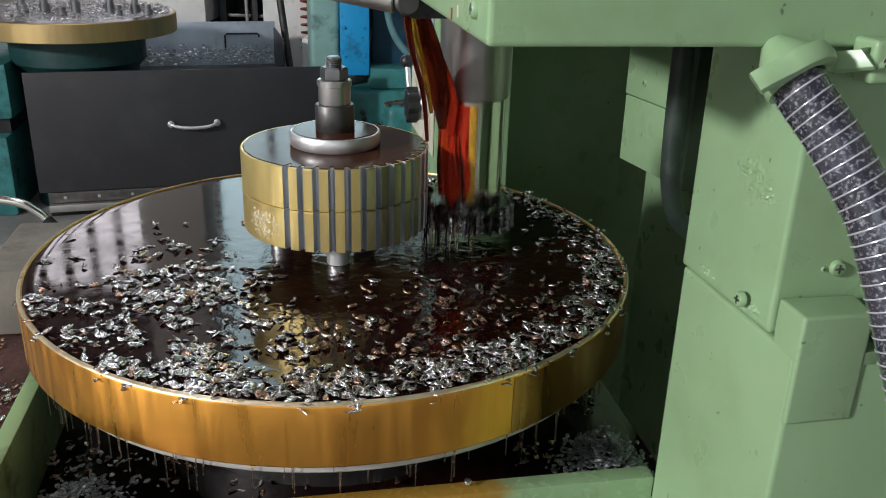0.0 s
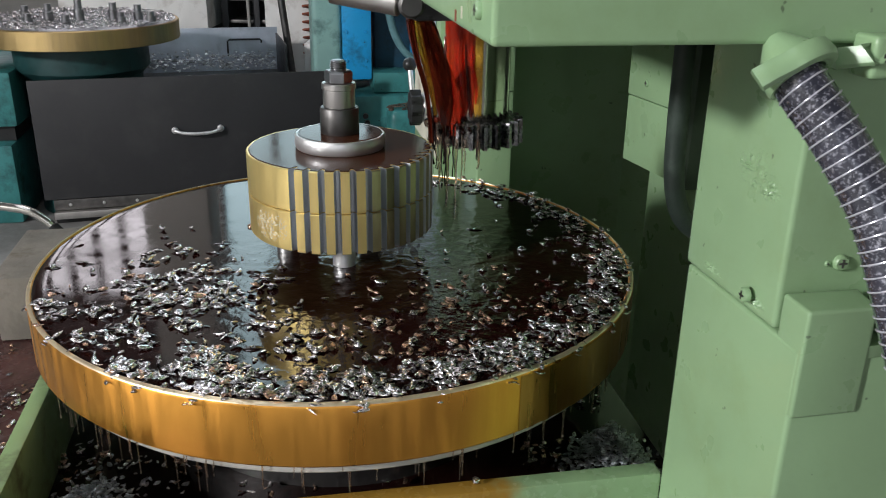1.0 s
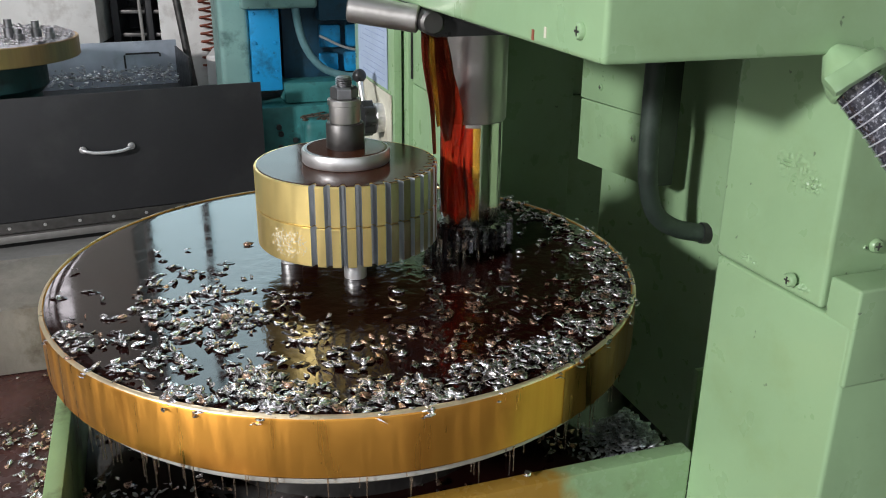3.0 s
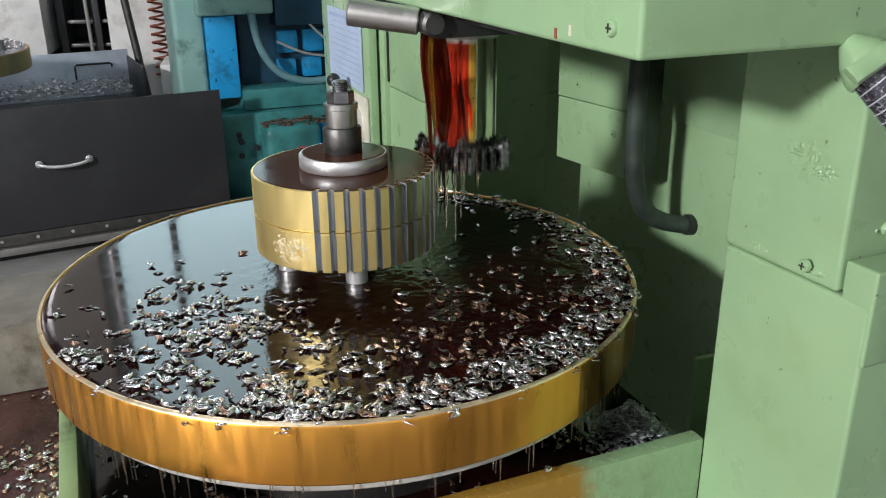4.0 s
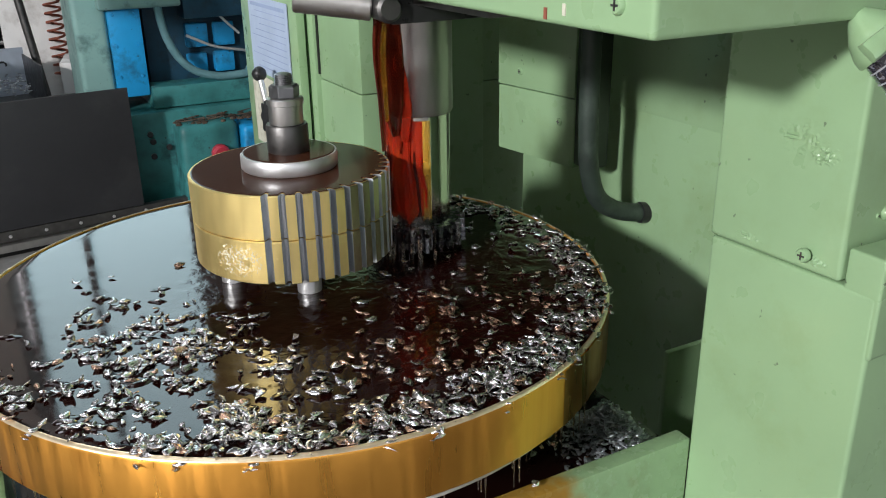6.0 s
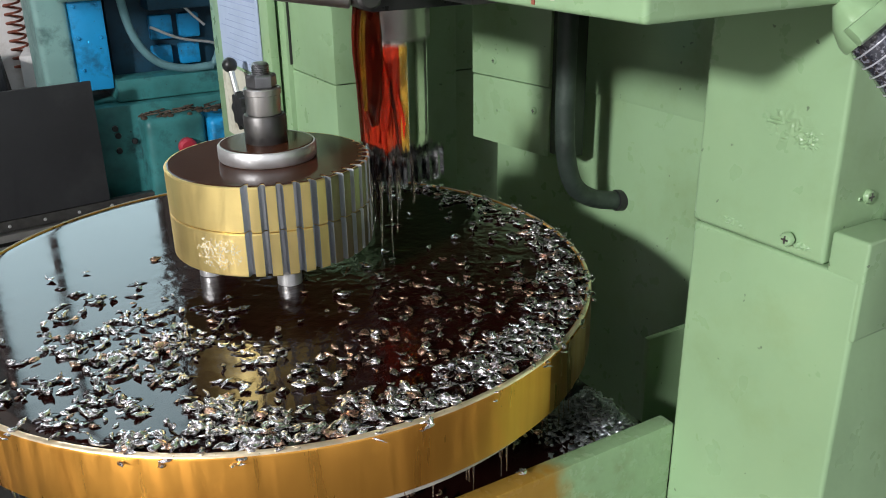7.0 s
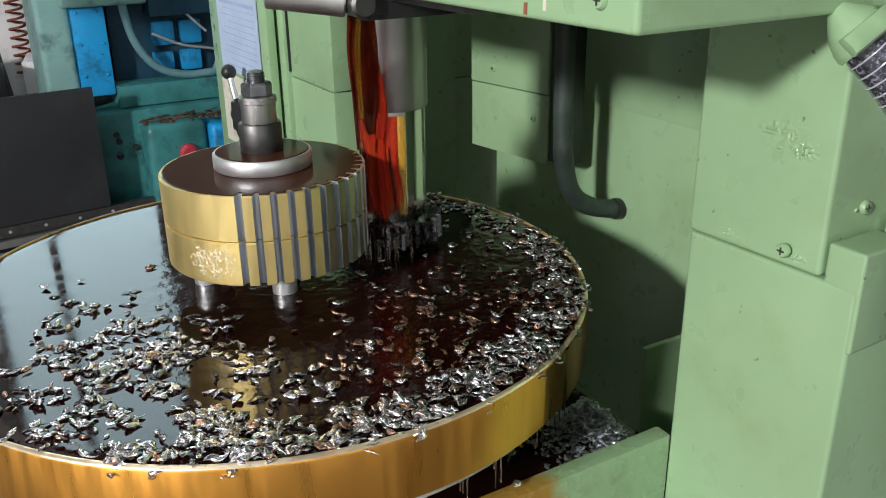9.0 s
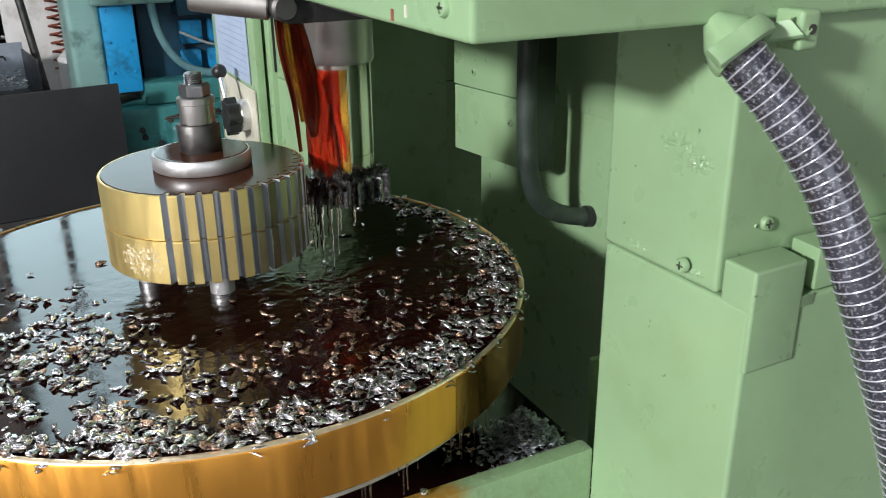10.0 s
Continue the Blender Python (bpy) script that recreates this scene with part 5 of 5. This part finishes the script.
    part("grip", finish(rod((-1.478, 3.0, 0.328), (-1.44, 3.0, 0.285), 0.021, 16, 0.005)), M_BLACK, hk, "black grip")
    # bin behind the cabinet
    bi = thing("chip_bin", (-1.2, 5.3, FLOOR), "dark steel chip bin with a wire handle", "chip bin")
    k0 = a + e * 0.42 + nb * 0.80
    def bin_slab(s0, s1, t0, t1, z0, z1):
        q = [k0 + e * s0 + nb * t0, k0 + e * s1 + nb * t0, k0 + e * s1 + nb * t1, k0 + e * s0 + nb * t1]
        return prism([(v.x, v.y) for v in q], z0, z1)
    part("bin_wall", finish(bin_slab(0, 0.95, 0, 0.012, FLOOR, 0.47), 0.003), M_PANEL, bi)
    # back wall coloured lighter than the others, for the lit inside of the bin
    part("bin_wall", finish(bin_slab(0, 0.95, 0.55, 0.562, FLOOR, 0.70), 0.003), M_BINWALL, bi)
    part("bin_wall", finish(bin_slab(0, 0.012, 0.013, 0.549, FLOOR, 0.66), 0.003), M_PANEL, bi)
    part("bin_wall", finish(bin_slab(0.938, 0.95, 0.013, 0.549, FLOOR, 0.66), 0.003), M_PANEL, bi)
    part("bin_floor", finish(bin_slab(0.013, 0.937, 0.013, 0.549, 0.40, 0.42)), M_DARKSTEEL, bi)
    w0 = k0 + e * 0.62 + nb * 0.53
    w1 = k0 + e * 0.84 + nb * 0.53
    part("wire_handle", finish(tube([w0 + UP * 0.52, w0 + UP * 0.615, w0 + UP * 0.625 + e * 0.01, w1 + UP * 0.625 - e * 0.01, w1 + UP * 0.615, w1 + UP * 0.60], 0.006, 8)), M_BLACK, bi)
    bc = []
    for i in range(500):
        q = k0 + e * rng.uniform(0.05, 0.9) + nb * rng.uniform(0.05, 0.5)
        bc.append((q.x, q.y, 0.50 + 0.06 * rng.random()))
    chips("bin_chips", bc, M_BLUECHIP, "silvery chips filling the dark chip bin", 0.03, 0.0, 14)
    # dark cabinet with open shelves behind the bin
    dc = thing("shelf_cabinet", (-1.42, 6.7, FLOOR), "tall black steel cabinet with open shelves", "cabinet")
    part("back_panel", finish(box(-1.69, -1.19, 6.85, 6.88, FLOOR, 1.9), 0.003), M_PANEL, dc)
    for x in (-1.69, -1.46, -1.24):
        part("upright", finish(box(x, x + 0.05, 6.50, 6.847, FLOOR, 1.9), 0.004), M_PANEL, dc)
    for x0, x1 in ((-1.637, -1.463), (-1.407, -1.243)):
        for z in (0.05, 0.42, 0.64, 0.80, 1.10, 1.45, 1.86):
            part("shelf", finish(box(x0, x1, 6.53, 6.846, z, z + 0.025), 0.003), M_DARKSTEEL, dc)
    part("side_pipe", finish(rod((-1.47, 6.46, FLOOR), (-1.50, 6.46, 1.9), 0.012, 12)), M_CONCRETE, dc, "pale thin pipe")
    # blue and teal machine
    m = thing("blue_machine", (0.0, 5.2, FLOOR), "bright blue and teal machine tool with cables", "machine tool")
    o = Vector((-0.78, 4.92, 0))
    part("corner_post", finish(obox(o.x, o.y, 0.165, 0.45, FLOOR, 1.6), 0.03, 3), M_SAGE, m, "grey-green corner post")
    q = o + U * 0.17
    part("blue_cover", finish(obox(q.x, q.y - 0.02, 0.165, 0.4, 0.53, 0.984), 0.012), M_BLUE, m, "bright blue cover")
    q = o + U * 0.340
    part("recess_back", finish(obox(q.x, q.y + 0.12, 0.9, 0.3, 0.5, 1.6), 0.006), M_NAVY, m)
    for u0, u1, z0, z1 in ((0.573, 0.697, 0.746, 0.877), (0.729, 0.845, 0.746, 0.877), (0.569, 0.680, 0.611, 0.715), (0.718, 0.832, 0.603, 0.718)):
        w = o + U * u0 + V * 0.08
        part("cover_block", finish(obox(w.x, w.y, u1 - u0, 0.05, z0, z1), 0.014, 2), M_BLUE, m)
    w = o + U * 0.12 - V * 0.06
    part("top_beam", finish(obox(w.x, w.y, 0.42, 0.5, 0.985, 1.16), 0.02, 3), M_SAGE, m)
    # dark blue box fills the dark zone above the recess
    w = o + U * 0.55 - V * 0.04
    part("dark_top_box", finish(obox(w.x, w.y, 0.8, 0.4, 0.915, 1.6), 0.01), M_NAVY, m, "dark blue box over the recess")
    part("sill", finish(obox(o.x + 0.34, o.y + 0.01, 1.06, 0.4, 0.46, 0.575), 0.01), M_TEAL, m)
    s = o + U * 0.40 - V * 0.28
    part("lower_housing", finish(obox(s.x, s.y, 0.32, 0.5, FLOOR, 0.40), 0.05, 4), M_TEAL, m)
    s2 = s + U * 0.325 - V * 0.05
    part("lower_cover", finish(obox(s2.x, s2.y, 0.6, 0.5, FLOOR, 0.37), 0.03, 3), M_BLUE, m)
    part("lower_body", finish(obox(o.x + 0.05, o.y - 0.1, 1.25, 0.5, FLOOR, 0.455), 0.02), M_TEAL, m)
    for u, z in ((-0.06, 0.34), (-0.05, 0.30), (-0.055, 0.22), (0.03, 0.26), (0.24, 0.12)):
        kq = o + U * (0.34 + u) - V * 0.112
        part("bolt", finish(rod((kq.x, kq.y + 0.03, z), Vector((kq.x, kq.y, z)) - V * 0.015, 0.016, 14, 0.004)), M_BLACK, m)
    for u in (0.19, 0.30):
        for z in (0.64, 0.80, 0.96):
            kq = o + U * u - V * 0.02
            part("bolt", finish(rod((kq.x, kq.y + 0.01, z), Vector((kq.x, kq.y, z)) - V * 0.010, 0.009, 12, 0.003)), M_BLUE, m)
    bt = s + U * 0.20
    part("push_button", finish(rod((bt.x, bt.y + 0.02, 0.235), Vector((bt.x, bt.y, 0.235)) - V * 0.045, 0.048, 28, 0.014)), M_REDBTN, m, "red mushroom push button")
    g = bmesh.new()
    rng = random.Random(21)
    for i in range(190):
        w = s + U * rng.uniform(0.0, 0.62) + V * rng.uniform(0.03, 0.34)
        r = rng.uniform(0.004, 0.022)
        lathe([(r * rng.uniform(0.7, 1.2), -0.004), (r * 0.8, r * 0.25), (r * 0.35, r * 0.5), (0, r * 0.5)], 7, (w.x, w.y, 0.399), g)
    for i in range(26):
        w = s + U * rng.uniform(0.0, 0.55) + V * rng.uniform(0.05, 0.3)
        a = rng.uniform(-0.5, 0.5)
        d = Vector((math.cos(a), math.sin(a), 0.1)) * rng.uniform(0.03, 0.11)
        rod(w + UP * 0.405, w + UP * 0.41 + d, rng.uniform(0.002, 0.005), 6, 0, g)
    part("grease_heap", finish(g), M_BROWN, m, "brown greasy swarf", "stuff")
    for pts, r in (([(0.40, 1.45), (0.41, 1.1), (0.45, 0.82), (0.55, 0.66), (0.70, 0.60), (0.86, 0.60)], 0.022),
                   ([(0.86, 0.60), (0.90, 0.68), (0.93, 0.85), (0.95, 1.1), (0.97, 1.4)], 0.018),
                   ([(0.55, 0.83), (0.70, 0.76), (0.88, 0.72), (1.0, 0.66)], 0.008),
                   ([(0.62, 1.15), (0.68, 1.0), (0.76, 0.9), (0.84, 0.82)], 0.007),
                   ([(0.70, 1.25), (0.85, 1.08), (1.05, 0.93), (1.2, 0.86)], 0.016)):
        path = spline([o + U * u - V * 0.03 + UP * z for u, z in pts], 30)
        part("cable", finish(tube(path, r, 10)), M_CABLE if r > 0.01 else M_STEEL, m)
    # things further back
    sh = thing("storage_rack", (-1.0, 7.4, FLOOR), "dark steel storage rack", "rack")
    for x in (-2.1, -1.45, -0.85, -0.3):
        part("post", box(x - 0.03, x + 0.03, 7.2, 7.26, FLOOR, 2.0), M_DARKSTEEL, sh)
        part("post", box(x - 0.03, x + 0.03, 7.7, 7.76, FLOOR, 2.0), M_DARKSTEEL, sh)
    for z in (0.15, 0.55, 0.95, 1.4):
        part("shelf", box(-2.13, -0.27, 7.18, 7.78, z, z + 0.03), M_DARKSTEEL, sh)
    part("back_sheet", box(-2.13, -0.27, 7.78, 7.80, FLOOR, 2.0), M_PANEL, sh)
    for i in range(9):
        x = -2.0 + i * 0.19
        z = (0.18, 0.58, 0.98)[i % 3]
        solo("workshop_box", finish(box(x, x + 0.15, 7.25, 7.5, z, z + 0.12 + 0.05 * (i % 2)), 0.006), (M_TURNED, M_RUST, M_CONCRETE)[i % 3], "small worn box standing on the rack", "box", "boxes on the rack")
    wb = thing("white_pillar", (-1.15, 6.4, FLOOR), "white painted pillar with rusty red spiral", "pillar")
    part("shaft", finish(box(-1.33, -0.90, 6.3, 6.49, FLOOR, 3.4), 0.01), M_WHITE, wb)
    co = [Vector((-1.00 + 0.05 * math.cos(i * 0.7), 6.24 + 0.05 * math.sin(i * 0.7), 0.45 + i * 0.006)) for i in range(120)]
    part("coil", finish(tube(co, 0.008, 6)), M_RUST, wb, "rusty coiled spring")
    solo("standpipe", finish(rod((-1.02, 5.9, FLOOR), (-1.25, 5.9, 1.9), 0.024, 14)), M_DARKSTEEL, "dark steel standpipe rising from the floor", "pipe")
    # added box, coloured pale in place of the pale floor there
    solo("crate", finish(box(-0.96, -0.66, 5.7, 6.1, FLOOR, 0.62), 0.01), M_WHITE, "pale grey box standing in for a pale patch of floor", "crate")
    wc = thing("white_cabinet", (-2.2, 6.6, FLOOR), "white sheet-metal cabinet on a black base", "cabinet")
    part("base", finish(box(-2.8, -1.76, 6.33, 6.9, FLOOR, 0.618), 0.01), M_BLACK, wc, "black base")
    part("upper_case", finish(box(-2.8, -1.74, 6.3, 6.9, 0.62, 1.05), 0.01), M_WHITE, wc)


neighbours()


# ---- what moves ----
def motions():
    period, top = 0.5928, 0.361
    rows = []
    step = period / 12
    t = 0.0
    while t < 10.0:
        rows.append(t)
        t += step
    rows.append(10.0)

    def lift(t):
        a = 2 * math.pi * (t - top) / period
        return 0.092 * math.cos(a)
    walk(ram, [(t, pose(0, 0, lift(t))) for t in rows])


motions()
